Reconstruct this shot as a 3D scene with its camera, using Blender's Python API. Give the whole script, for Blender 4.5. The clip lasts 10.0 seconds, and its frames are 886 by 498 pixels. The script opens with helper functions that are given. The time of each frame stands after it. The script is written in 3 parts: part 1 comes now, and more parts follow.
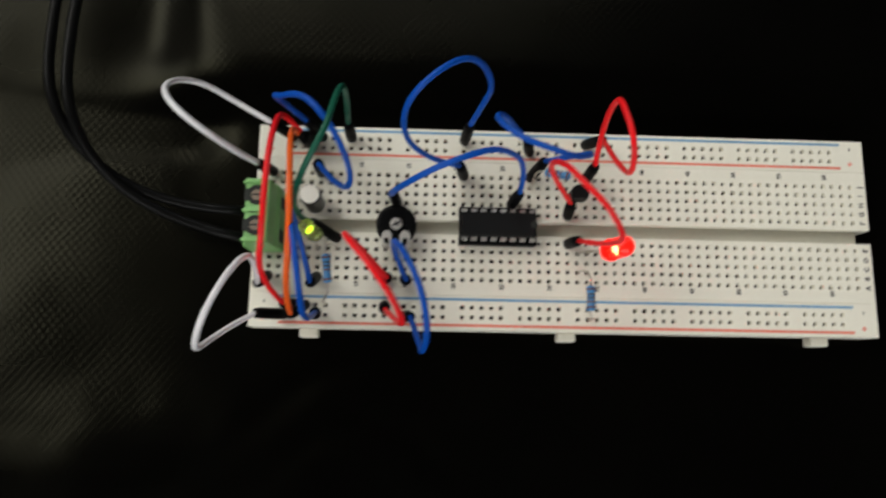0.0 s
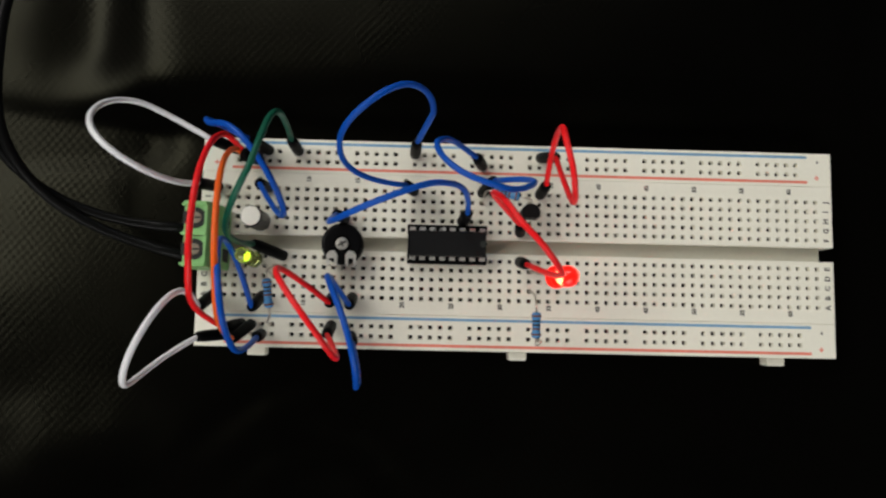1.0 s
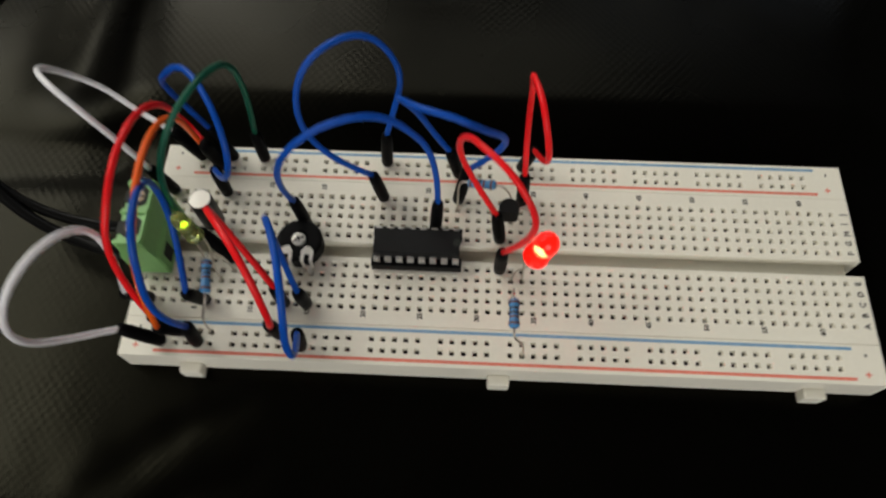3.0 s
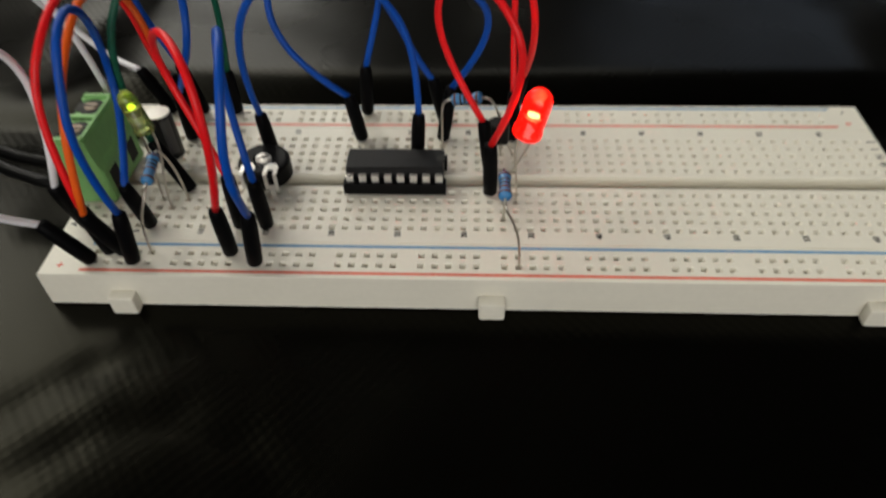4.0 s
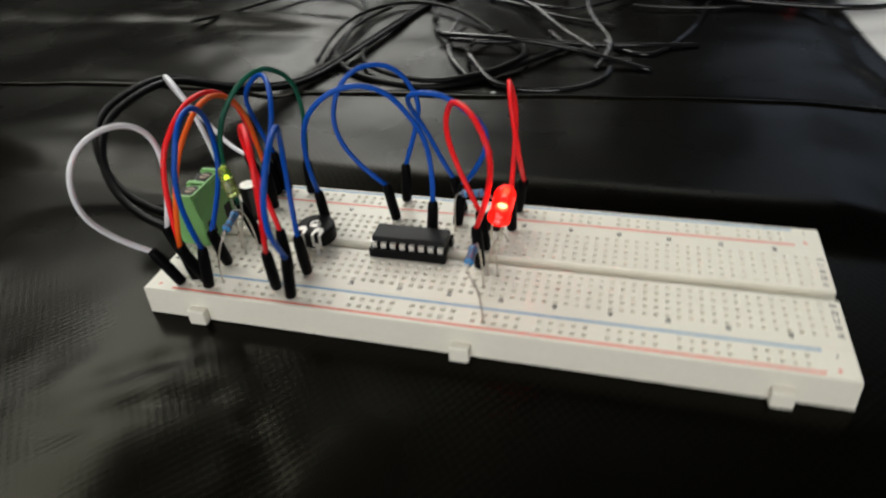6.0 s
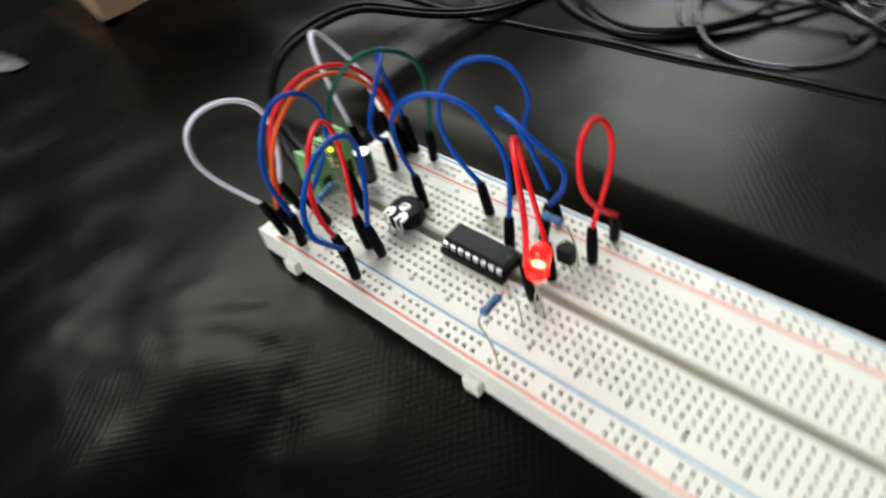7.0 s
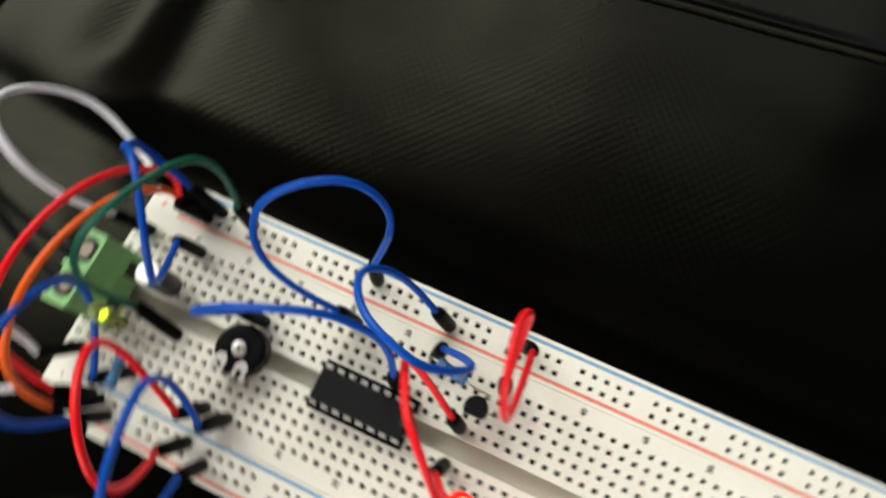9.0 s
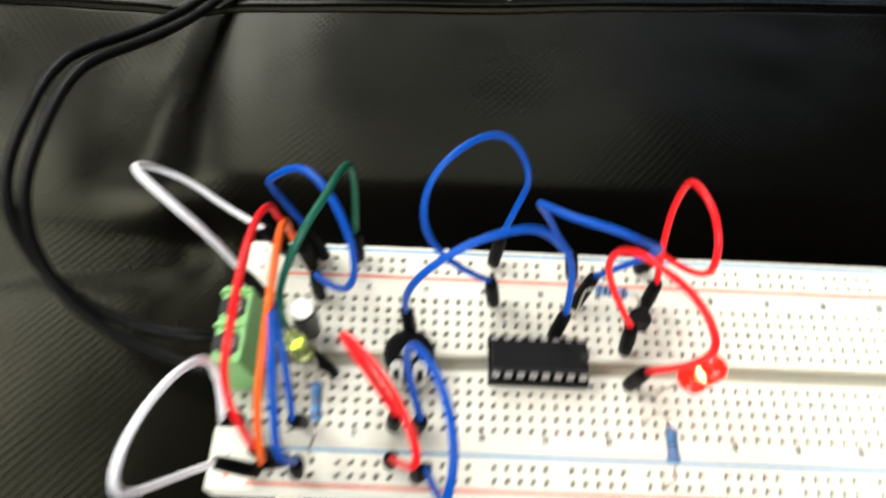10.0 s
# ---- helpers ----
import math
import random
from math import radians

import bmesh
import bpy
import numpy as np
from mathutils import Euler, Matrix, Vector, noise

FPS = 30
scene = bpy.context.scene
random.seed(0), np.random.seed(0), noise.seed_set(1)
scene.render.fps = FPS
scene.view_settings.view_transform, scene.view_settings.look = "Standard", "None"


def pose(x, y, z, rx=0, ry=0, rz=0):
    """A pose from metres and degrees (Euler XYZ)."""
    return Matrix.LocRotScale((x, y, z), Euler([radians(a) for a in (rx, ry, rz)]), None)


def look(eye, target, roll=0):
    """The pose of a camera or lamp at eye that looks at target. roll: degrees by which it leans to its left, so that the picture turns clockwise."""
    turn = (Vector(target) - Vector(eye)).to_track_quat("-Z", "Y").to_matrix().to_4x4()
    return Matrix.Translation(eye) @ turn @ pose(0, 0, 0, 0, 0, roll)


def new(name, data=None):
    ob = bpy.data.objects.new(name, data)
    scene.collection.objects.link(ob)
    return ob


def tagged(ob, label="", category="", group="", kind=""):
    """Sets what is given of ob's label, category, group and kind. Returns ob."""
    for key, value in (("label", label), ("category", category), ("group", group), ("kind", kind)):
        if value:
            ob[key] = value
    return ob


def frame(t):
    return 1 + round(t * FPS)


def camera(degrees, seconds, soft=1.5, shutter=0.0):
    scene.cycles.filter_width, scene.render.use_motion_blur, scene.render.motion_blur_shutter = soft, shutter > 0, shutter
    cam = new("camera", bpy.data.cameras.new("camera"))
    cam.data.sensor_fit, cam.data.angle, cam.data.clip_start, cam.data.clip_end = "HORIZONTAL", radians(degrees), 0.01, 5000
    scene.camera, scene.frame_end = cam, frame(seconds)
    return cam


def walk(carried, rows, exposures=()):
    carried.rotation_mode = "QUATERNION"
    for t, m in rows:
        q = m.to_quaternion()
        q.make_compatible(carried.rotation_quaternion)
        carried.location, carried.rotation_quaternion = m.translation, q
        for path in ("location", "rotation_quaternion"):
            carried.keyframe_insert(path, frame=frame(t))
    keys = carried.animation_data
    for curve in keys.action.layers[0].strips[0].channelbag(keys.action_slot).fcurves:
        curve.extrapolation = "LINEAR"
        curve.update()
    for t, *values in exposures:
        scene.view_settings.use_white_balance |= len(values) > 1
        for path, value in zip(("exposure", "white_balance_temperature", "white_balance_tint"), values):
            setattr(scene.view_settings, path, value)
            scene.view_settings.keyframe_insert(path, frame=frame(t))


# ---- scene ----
PATH = [
    (0, -0.03988, -0.03725, 0.18748, 9.915, -2.297, 0.947),
    (0.5, -0.02603, -0.02230, 0.19027, 6.680, -1.076, 1.983),
    (1, -0.02417, -0.01731, 0.18675, 5.242, -1.445, 1.291),
    (1.5, -0.00722, -0.02053, 0.18969, 6.885, -0.207, 0.226),
    (2, -0.00706, -0.03096, 0.18333, 12.310, -0.464, 1.212),
    (2.2, -0.01161, -0.03807, 0.18013, 14.658, 0.195, 1.613),
    (3.3, -0.00680, -0.08071, 0.13553, 30.873, 0.526, 2.745),
    (3.5, -0.00466, -0.09125, 0.12119, 35.375, 1.678, 2.971),
    (4, -0.00313, -0.10820, 0.10038, 44.175, 1.330, 2.301),
    (4.5, -0.00903, -0.13103, 0.09986, 52.718, 0.444, 2.742),
    (5, -0.01209, -0.15973, 0.11065, 57.281, -0.773, 2.681),
    (5.5, -0.00041, -0.15867, 0.10978, 56.101, 0.492, 3.343),
    (5.7, 0.01204, -0.15220, 0.11102, 55.188, 1.921, 7.250),
    (6.8, 0.06867, -0.09793, 0.13257, 47.158, 7.643, 35.207),
    (7, 0.07145, -0.08467, 0.13842, 44.448, 9.450, 41.882),
    (7.2, 0.07621, -0.06753, 0.14331, 44.195, 8.842, 48.190),
    (7.5, 0.07342, -0.05426, 0.14272, 40.306, 5.553, 53.081),
    (8, 0.06149, -0.02966, 0.14227, 32.900, 3.130, 57.621),
    (8.5, 0.03536, -0.01006, 0.15039, 22.832, 6.882, 44.245),
    (9, 0.00677, -0.00071, 0.14751, 17.507, 3.151, 24.733),
    (9.5, -0.02439, -0.02038, 0.14008, 24.822, -1.931, 7.889),
    (10, -0.04187, -0.05109, 0.14552, 29.764, -2.007, 1.700),
]
cam = camera(65.77, 10.0, soft=2.2, shutter=0.8)
EXPOSURES = [
    (0.0, -0.02, 6420, 10), (2.2, -0.06, 6420, 10), (3.3, -0.24, 6700, 10), (4.5, -0.12, 6700, 10), (5.2, 0.04, 6580, 10), (5.7, -0.02, 6550, 10),
    (6.8, 0.6, 5950, 9), (7.5, 0.52, 6020, 9), (8.0, 0.4, 6080, 9), (8.5, 0.18, 6220, 10), (9.2, 0.8, 6430, 9), (10.0, 1.2, 6330, 9)]
walk(cam, [(t, pose(x, y, z, rx, ry, rz)) for t, x, y, z, rx, ry, rz in PATH], EXPOSURES)

# ---- light: windows at the left and ahead, added unseen lamps ahead and behind, in an unseen dark grey room ----
world = bpy.data.worlds.new("world")
world.use_nodes = True
scene.world = world
sky = world.node_tree.nodes.new("ShaderNodeTexSky")
sky.sky_type, sky.sun_disc, sky.sun_elevation, sky.sun_rotation = "NISHITA", False, radians(40), radians(-30)
world.node_tree.links.new(sky.outputs[0], world.node_tree.nodes["Background"].inputs[0])
world.node_tree.nodes["Background"].inputs[1].default_value = 0.1


def daylight(name, centre, target, width, height, energy, colour):
    lamp = bpy.data.lights.new(name, "AREA")
    lamp.shape, lamp.size, lamp.size_y, lamp.energy, lamp.color = "RECTANGLE", width, height, energy, colour
    new(name, lamp).matrix_world = look(centre, target)


daylight("west_window_daylight", (-1.49, 0.76, 1.72), (0.0, 0.76, 1.72), 1.59, 1.14, 45.0, (1.0, 0.985, 0.89))
daylight("north_window_daylight", (-0.73, 1.69, 1.36), (-0.73, 0.0, 1.36), 0.60, 1.66, 15.0, (1.0, 0.985, 0.89))
# added fill lamp, unseen, brightens the board's front face
daylight("south_fill_lamp", (0, -1.59, 0.85), (0, 0.0, 0.85), 1.8, 1.3, 25.0, (1.0, 0.96, 0.88))
# two dim added lamps, no window known there, give the vinyl its back-right sheen
daylight("low_sheen_lamp", (0.80, 1.69, 0.85), (0.80, 0.0, 0.85), 0.9, 0.7, 0.5, (1.0, 0.95, 0.82))
daylight("middle_sheen_lamp", (0.17, 1.69, 1.63), (0.17, 0.0, 1.63), 0.85, 0.82, 3.7, (1.0, 0.985, 0.89))

# ---- materials ----


def nodes_of(name):
    m = bpy.data.materials.new(name)
    m.use_nodes = True
    t = m.node_tree
    return m, t, t.nodes["Principled BSDF"]


def plain(name, colour, rough=0.5, metal=0.0, bump=0.0, scale=900.0, vary=0.08, coat=0.0, trans=0.0, glow=None, power=0.0, ior=1.5):
    """Base colour with grain at two scales, and fine relief."""
    m, t, b = nodes_of(name)
    co = t.nodes.new("ShaderNodeTexCoord")
    n1 = t.nodes.new("ShaderNodeTexNoise")
    n1.inputs["Scale"].default_value, n1.inputs["Detail"].default_value = scale, 4
    n2 = t.nodes.new("ShaderNodeTexNoise")
    n2.inputs["Scale"].default_value, n2.inputs["Detail"].default_value = scale / 14, 3
    for n in (n1, n2):
        t.links.new(co.outputs["Object"], n.inputs["Vector"])
    add = t.nodes.new("ShaderNodeMath")
    add.operation = "ADD"
    t.links.new(n1.outputs[0], add.inputs[0])
    t.links.new(n2.outputs[0], add.inputs[1])
    ramp = t.nodes.new("ShaderNodeMapRange")
    ramp.inputs["From Min"].default_value, ramp.inputs["From Max"].default_value = 0.6, 1.4
    ramp.inputs["To Min"].default_value, ramp.inputs["To Max"].default_value = 1 - vary, 1 + vary
    t.links.new(add.outputs[0], ramp.inputs["Value"])
    mix = t.nodes.new("ShaderNodeVectorMath")
    mix.operation = "SCALE"
    mix.inputs[0].default_value = colour
    t.links.new(ramp.outputs[0], mix.inputs["Scale"])
    t.links.new(mix.outputs[0], b.inputs["Base Color"])
    rr = t.nodes.new("ShaderNodeMapRange")
    rr.inputs["From Min"].default_value, rr.inputs["From Max"].default_value = 0.3, 0.7
    rr.inputs["To Min"].default_value, rr.inputs["To Max"].default_value = max(rough - 0.07, 0.02), min(rough + 0.07, 1)
    t.links.new(n2.outputs[0], rr.inputs["Value"])
    t.links.new(rr.outputs[0], b.inputs["Roughness"])
    b.inputs["Metallic"].default_value = metal
    b.inputs["IOR"].default_value = ior
    b.inputs["Coat Weight"].default_value = coat
    b.inputs["Transmission Weight"].default_value = trans
    if bump:
        bp = t.nodes.new("ShaderNodeBump")
        bp.inputs["Strength"].default_value, bp.inputs["Distance"].default_value = bump, 0.0002
        t.links.new(n1.outputs[0], bp.inputs["Height"])
        t.links.new(bp.outputs[0], b.inputs["Normal"])
    if glow:
        b.inputs["Emission Color"].default_value = (*glow, 1)
        b.inputs["Emission Strength"].default_value = power
    return m


def vinyl():
    """Black leather-look vinyl: a fine woven emboss, patches of wear in the gloss."""
    m, t, b = nodes_of("black_vinyl")
    co = t.nodes.new("ShaderNodeTexCoord")
    sep = t.nodes.new("ShaderNodeSeparateXYZ")
    warp = t.nodes.new("ShaderNodeTexNoise")
    warp.inputs["Scale"].default_value, warp.inputs["Detail"].default_value = 25.0, 3
    t.links.new(co.outputs["Object"], warp.inputs["Vector"])
    off = t.nodes.new("ShaderNodeVectorMath")
    off.operation = "MULTIPLY_ADD"
    off.inputs[1].default_value = (0.004, 0.004, 0.0)
    t.links.new(warp.outputs["Color"], off.inputs[0])
    t.links.new(co.outputs["Object"], off.inputs[2])
    t.links.new(off.outputs[0], sep.inputs[0])

    def wave(sock, k, phase=None):
        mul = t.nodes.new("ShaderNodeMath")
        mul.operation = "MULTIPLY_ADD"
        mul.inputs[1].default_value = k
        t.links.new(sock, mul.inputs[0])
        if phase is not None:
            t.links.new(phase, mul.inputs[2])
        else:
            mul.inputs[2].default_value = 0
        s = t.nodes.new("ShaderNodeMath")
        s.operation = "SINE"
        t.links.new(mul.outputs[0], s.inputs[0])
        return s.outputs[0]

    wx = wave(sep.outputs["X"], 2 * math.pi / 0.0023)
    wy = wave(sep.outputs["Y"], 2 * math.pi / 0.0028)
    prod = t.nodes.new("ShaderNodeMath")
    prod.operation = "MULTIPLY"
    t.links.new(wx, prod.inputs[0])
    t.links.new(wy, prod.inputs[1])
    grain = t.nodes.new("ShaderNodeTexNoise")
    grain.inputs["Scale"].default_value, grain.inputs["Detail"].default_value = 700.0, 4
    t.links.new(co.outputs["Object"], grain.inputs["Vector"])
    summ = t.nodes.new("ShaderNodeMath")
    summ.operation = "MULTIPLY_ADD"
    summ.inputs[1].default_value = 0.9
    t.links.new(grain.outputs[0], summ.inputs[0])
    patch = t.nodes.new("ShaderNodeTexNoise")
    patch.inputs["Scale"].default_value, patch.inputs["Detail"].default_value = 17.0, 5
    t.links.new(co.outputs["Object"], patch.inputs["Vector"])
    worn = t.nodes.new("ShaderNodeMapRange")
    worn.inputs["From Min"].default_value, worn.inputs["From Max"].default_value = 0.40, 0.64
    worn.inputs["To Min"].default_value, worn.inputs["To Max"].default_value = 0.28, 1.15
    t.links.new(patch.outputs[0], worn.inputs["Value"])
    faded = t.nodes.new("ShaderNodeMath")
    faded.operation = "MULTIPLY"
    t.links.new(prod.outputs[0], faded.inputs[0])
    t.links.new(worn.outputs[0], faded.inputs[1])
    crease = t.nodes.new("ShaderNodeTexNoise")
    crease.inputs["Scale"].default_value, crease.inputs["Detail"].default_value = 75.0, 2
    t.links.new(co.outputs["Object"], crease.inputs["Vector"])
    soft_fold = t.nodes.new("ShaderNodeMath")
    soft_fold.operation = "MULTIPLY_ADD"
    soft_fold.inputs[1].default_value = 4.6
    t.links.new(crease.outputs[0], soft_fold.inputs[0])
    t.links.new(faded.outputs[0], soft_fold.inputs[2])
    t.links.new(soft_fold.outputs[0], summ.inputs[2])
    bp = t.nodes.new("ShaderNodeBump")
    bp.inputs["Strength"].default_value, bp.inputs["Distance"].default_value = 0.38, 0.000045
    t.links.new(summ.outputs[0], bp.inputs["Height"])
    t.links.new(bp.outputs[0], b.inputs["Normal"])
    wear = t.nodes.new("ShaderNodeTexNoise")
    wear.inputs["Scale"].default_value, wear.inputs["Detail"].default_value = 14.0, 5
    t.links.new(co.outputs["Object"], wear.inputs["Vector"])
    rr = t.nodes.new("ShaderNodeMapRange")
    rr.inputs["From Min"].default_value, rr.inputs["From Max"].default_value = 0.35, 0.65
    rr.inputs["To Min"].default_value, rr.inputs["To Max"].default_value = 0.23, 0.31
    t.links.new(wear.outputs[0], rr.inputs["Value"])
    t.links.new(rr.outputs[0], b.inputs["Roughness"])
    tone = t.nodes.new("ShaderNodeMixRGB")
    tone.inputs[1].default_value, tone.inputs[2].default_value = (0.0005, 0.0005, 0.0005, 1), (0.0011, 0.0010, 0.0009, 1)
    t.links.new(wear.outputs[0], tone.inputs[0])
    t.links.new(tone.outputs[0], b.inputs["Base Color"])
    b.inputs["IOR"].default_value = 1.16
    b.inputs["Specular Tint"].default_value = (1.0, 0.95, 0.64, 1)
    return m


VINYL = vinyl()
IVORY = plain("ivory_abs", (0.78, 0.75, 0.655), 0.42, bump=0.08, vary=0.035)
# the same ivory, darkened by colour for the shade down in the channel
CHANNEL_SHADED = plain("ivory_abs_channel_shaded", (0.52, 0.50, 0.42), 0.5, vary=0.05)
# contact metal with the depth shade of the holes put into its colour
CONTACT = plain("contact_shaded", (0.045, 0.04, 0.034), 0.5, metal=0.3)
INK_RED = plain("ink_red", (0.74, 0.21, 0.15), 0.6, vary=0.15)
INK_BLUE = plain("ink_blue", (0.17, 0.33, 0.50), 0.6, vary=0.15)
INK_BLACK = plain("ink_black", (0.05, 0.047, 0.04), 0.6, vary=0.2)
BLACK_PLASTIC = plain("black_plastic", (0.003, 0.003, 0.0034), 0.42, bump=0.15, vary=0.2, ior=1.17)
BLACK_EPOXY = plain("black_epoxy", (0.006, 0.006, 0.0065), 0.5, bump=0.3, vary=0.2, ior=1.28)
BOOT = plain("black_boot", (0.0025, 0.0025, 0.003), 0.5, vary=0.2, ior=1.13)
DULL = plain("dull_screw", (0.24, 0.19, 0.15), 0.45, metal=0.8, vary=0.15)
STEEL = plain("tinned_steel", (0.75, 0.73, 0.69), 0.3, metal=0.65, vary=0.08)
TAB = plain("dull_tinned_tab", (0.72, 0.70, 0.66), 0.36, metal=0.45, vary=0.12)
LEAD = plain("component_lead", (0.62, 0.58, 0.52), 0.3, metal=1.0, vary=0.08)
ALU = plain("aluminium_top", (0.88, 0.86, 0.80), 0.42, metal=0.35, vary=0.04)
SLEEVE = plain("capacitor_sleeve", (0.008, 0.008, 0.009), 0.35, vary=0.2, ior=1.3)
SLEEVE_BAND = plain("sleeve_band", (0.05, 0.05, 0.05), 0.4)
GREEN = plain("green_nylon", (0.23, 0.50, 0.17), 0.45, bump=0.1, vary=0.08)
# near-black colour that stands for shade inside holes, slots and notches
HOLE_SHADE = plain("hole_shade", (0.006, 0.008, 0.005), 0.7)
RES_BLUE = plain("resistor_blue", (0.05, 0.22, 0.48), 0.35, vary=0.08)
BAND_DARK = plain("resistor_band_dark", (0.02, 0.015, 0.012), 0.4)
BAND_BROWN = plain("resistor_band_brown", (0.12, 0.04, 0.02), 0.4)
WIRE = {
    "white": plain("wire_white", (0.79, 0.78, 0.81), 0.35, vary=0.04),
    "red": plain("wire_red", (0.80, 0.010, 0.014), 0.38, vary=0.06, ior=1.33),
    "orange": plain("wire_orange", (0.84, 0.12, 0.012), 0.38, vary=0.06, ior=1.35),
    "blue": plain("wire_blue", (0.002, 0.066, 0.39), 0.40, vary=0.06, ior=1.28),
    "green": plain("wire_green", (0.004, 0.085, 0.050), 0.38, vary=0.06, ior=1.33),
}
CABLE = plain("cable_black", (0.004, 0.004, 0.004), 0.36, vary=0.2, ior=1.2)
CABLE_GREY = plain("cable_grey", (0.008, 0.008, 0.0085), 0.13, vary=0.2, ior=1.5)
LED_RED = plain("led_red_epoxy", (1.0, 0.012, 0.008), 0.17, vary=0.0, trans=0.85, glow=(1.0, 0.014, 0.006), power=0.7)
LED_GREEN = plain("led_green_epoxy", (0.42, 0.50, 0.16), 0.22, vary=0.0, trans=0.85)
CHIP_RED = plain("led_red_chip", (1.0, 0.3, 0.1), 0.4, vary=0.0, glow=(1.0, 0.38, 0.17), power=64.0)
CHIP_GREEN = plain("led_green_chip", (0.5, 1.0, 0.1), 0.4, vary=0.0, glow=(0.74, 1.0, 0.05), power=3.4)
STANDBY = plain("standby_red", (1.0, 0.05, 0.05), 0.4, vary=0.0, glow=(1.0, 0.03, 0.05), power=3.0)
TABLE_WHITE = plain("white_table", (0.66, 0.65, 0.63), 0.35, scale=60.0, vary=0.05)
CARDBOARD = plain("cardboard", (0.33, 0.20, 0.11), 0.8, bump=0.2, scale=300.0, vary=0.12)
PAPER_BAG = plain("grey_plastic_bag", (0.13, 0.12, 0.105), 0.3, scale=120.0, vary=0.15)
CUP_WHITE = plain("white_plastic", (0.62, 0.62, 0.58), 0.35, vary=0.05)
# unseen walls and ceiling, made dark so the vinyl mirrors black
WALL = plain("unseen_room_dark", (0.05, 0.047, 0.042), 0.8, scale=40.0, vary=0.04)
WOOD = plain("floor_wood", (0.22, 0.14, 0.08), 0.5, scale=30.0, vary=0.15)

# ---- mesh helpers; sizes in millimetres ----
MM = 0.001


def thing(name, label, category, group="", kind="", at=(0, 0, 0)):
    e = new(name)
    e.empty_display_size = 0.005
    e.location = [v * MM for v in at]
    return tagged(e, label, category, group, kind)


def link_mesh(name, verts, faces, mats, parent=None, label="", smooth=False, mat_index=None):
    me = bpy.data.meshes.new(name)
    off = Vector(parent.location) if parent is not None and parent.parent is None else Vector((0, 0, 0))
    if parent is not None and parent.parent is not None:
        off = Vector(parent.location) + Vector(parent.parent.location)
    me.from_pydata([tuple(Vector(v) * MM - off) for v in verts], [], faces)
    for m in mats if isinstance(mats, (list, tuple)) else [mats]:
        me.materials.append(m)
    if mat_index is not None:
        me.polygons.foreach_set("material_index", mat_index)
    me.polygons.foreach_set("use_smooth", [smooth] * len(me.polygons))
    me.update()
    ob = new(name, me)
    if parent is not None:
        ob.parent = parent
    if label:
        ob["label"] = label
    return ob


def part(name, bm, material, parent, label="", smooth=False):
    bmesh.ops.recalc_face_normals(bm, faces=bm.faces)
    bm.verts.index_update()
    verts = [tuple(v.co) for v in bm.verts]
    faces = [[v.index for v in f.verts] for f in bm.faces]
    bm.free()
    return link_mesh(name, verts, faces, material, parent, label, smooth)


def box_bm(x0, x1, y0, y1, z0, z1, bevel=0.0, bm=None):
    own = bmesh.new()
    bmesh.ops.create_cube(own, size=1)
    for v in own.verts:
        v.co = Vector((x0 if v.co.x < 0 else x1, y0 if v.co.y < 0 else y1, z0 if v.co.z < 0 else z1))
    if bevel:
        bmesh.ops.bevel(own, geom=own.edges[:], offset=bevel, segments=2, affect="EDGES", profile=0.6)
    if bm is None:
        return own
    merge(bm, own)
    return bm


def merge(bm, other):
    table = {}
    for v in other.verts:
        table[v] = bm.verts.new(v.co)
    for f in other.faces:
        bm.faces.new([table[v] for v in f.verts])
    other.free()


def lathe(profile, centre, axis=(0, 0, 1), seg=28):
    """A body of revolution: profile rows of (radius, height along the axis)."""
    bm = bmesh.new()
    turn = Vector(axis).normalized().to_track_quat("Z", "Y").to_matrix()
    rings = []
    for r, h in profile:
        if r < 1e-6:
            rings.append([bm.verts.new(Vector(centre) + turn @ Vector((0, 0, h)))])
        else:
            rings.append([bm.verts.new(Vector(centre) + turn @ Vector((r * math.cos(2 * math.pi * k / seg), r * math.sin(2 * math.pi * k / seg), h))) for k in range(seg)])
    for a, b in zip(rings, rings[1:]):
        for k in range(seg):
            j = (k + 1) % seg
            if len(a) == 1 and len(b) == 1:
                continue
            if len(a) == 1:
                bm.faces.new((a[0], b[k], b[j]))
            elif len(b) == 1:
                bm.faces.new((a[k], a[j], b[0]))
            else:
                bm.faces.new((a[k], a[j], b[j], b[k]))
    return bm


def spline(ctrl, steps):
    """Points along a clamped cubic B-spline."""
    ctrl = np.array(ctrl, float)
    p, k = min(3, len(ctrl) - 1), len(ctrl)
    knots = np.concatenate([np.zeros(p), np.linspace(0, 1, k - p + 1), np.ones(p)])
    u = np.linspace(0, 1 - 1e-9, steps)
    basis = [((knots[i] <= u) & (u < knots[i + 1])).astype(float) for i in range(len(knots) - 1)]
    for d in range(1, p + 1):
        nxt = []
        for i in range(len(knots) - 1 - d):
            a = (u - knots[i]) / (knots[i + d] - knots[i]) if knots[i + d] > knots[i] else 0
            b = (knots[i + d + 1] - u) / (knots[i + d + 1] - knots[i + 1]) if knots[i + d + 1] > knots[i + 1] else 0
            nxt.append(a * basis[i] + b * basis[i + 1])
        basis = nxt
    return np.stack(basis, 1) @ ctrl


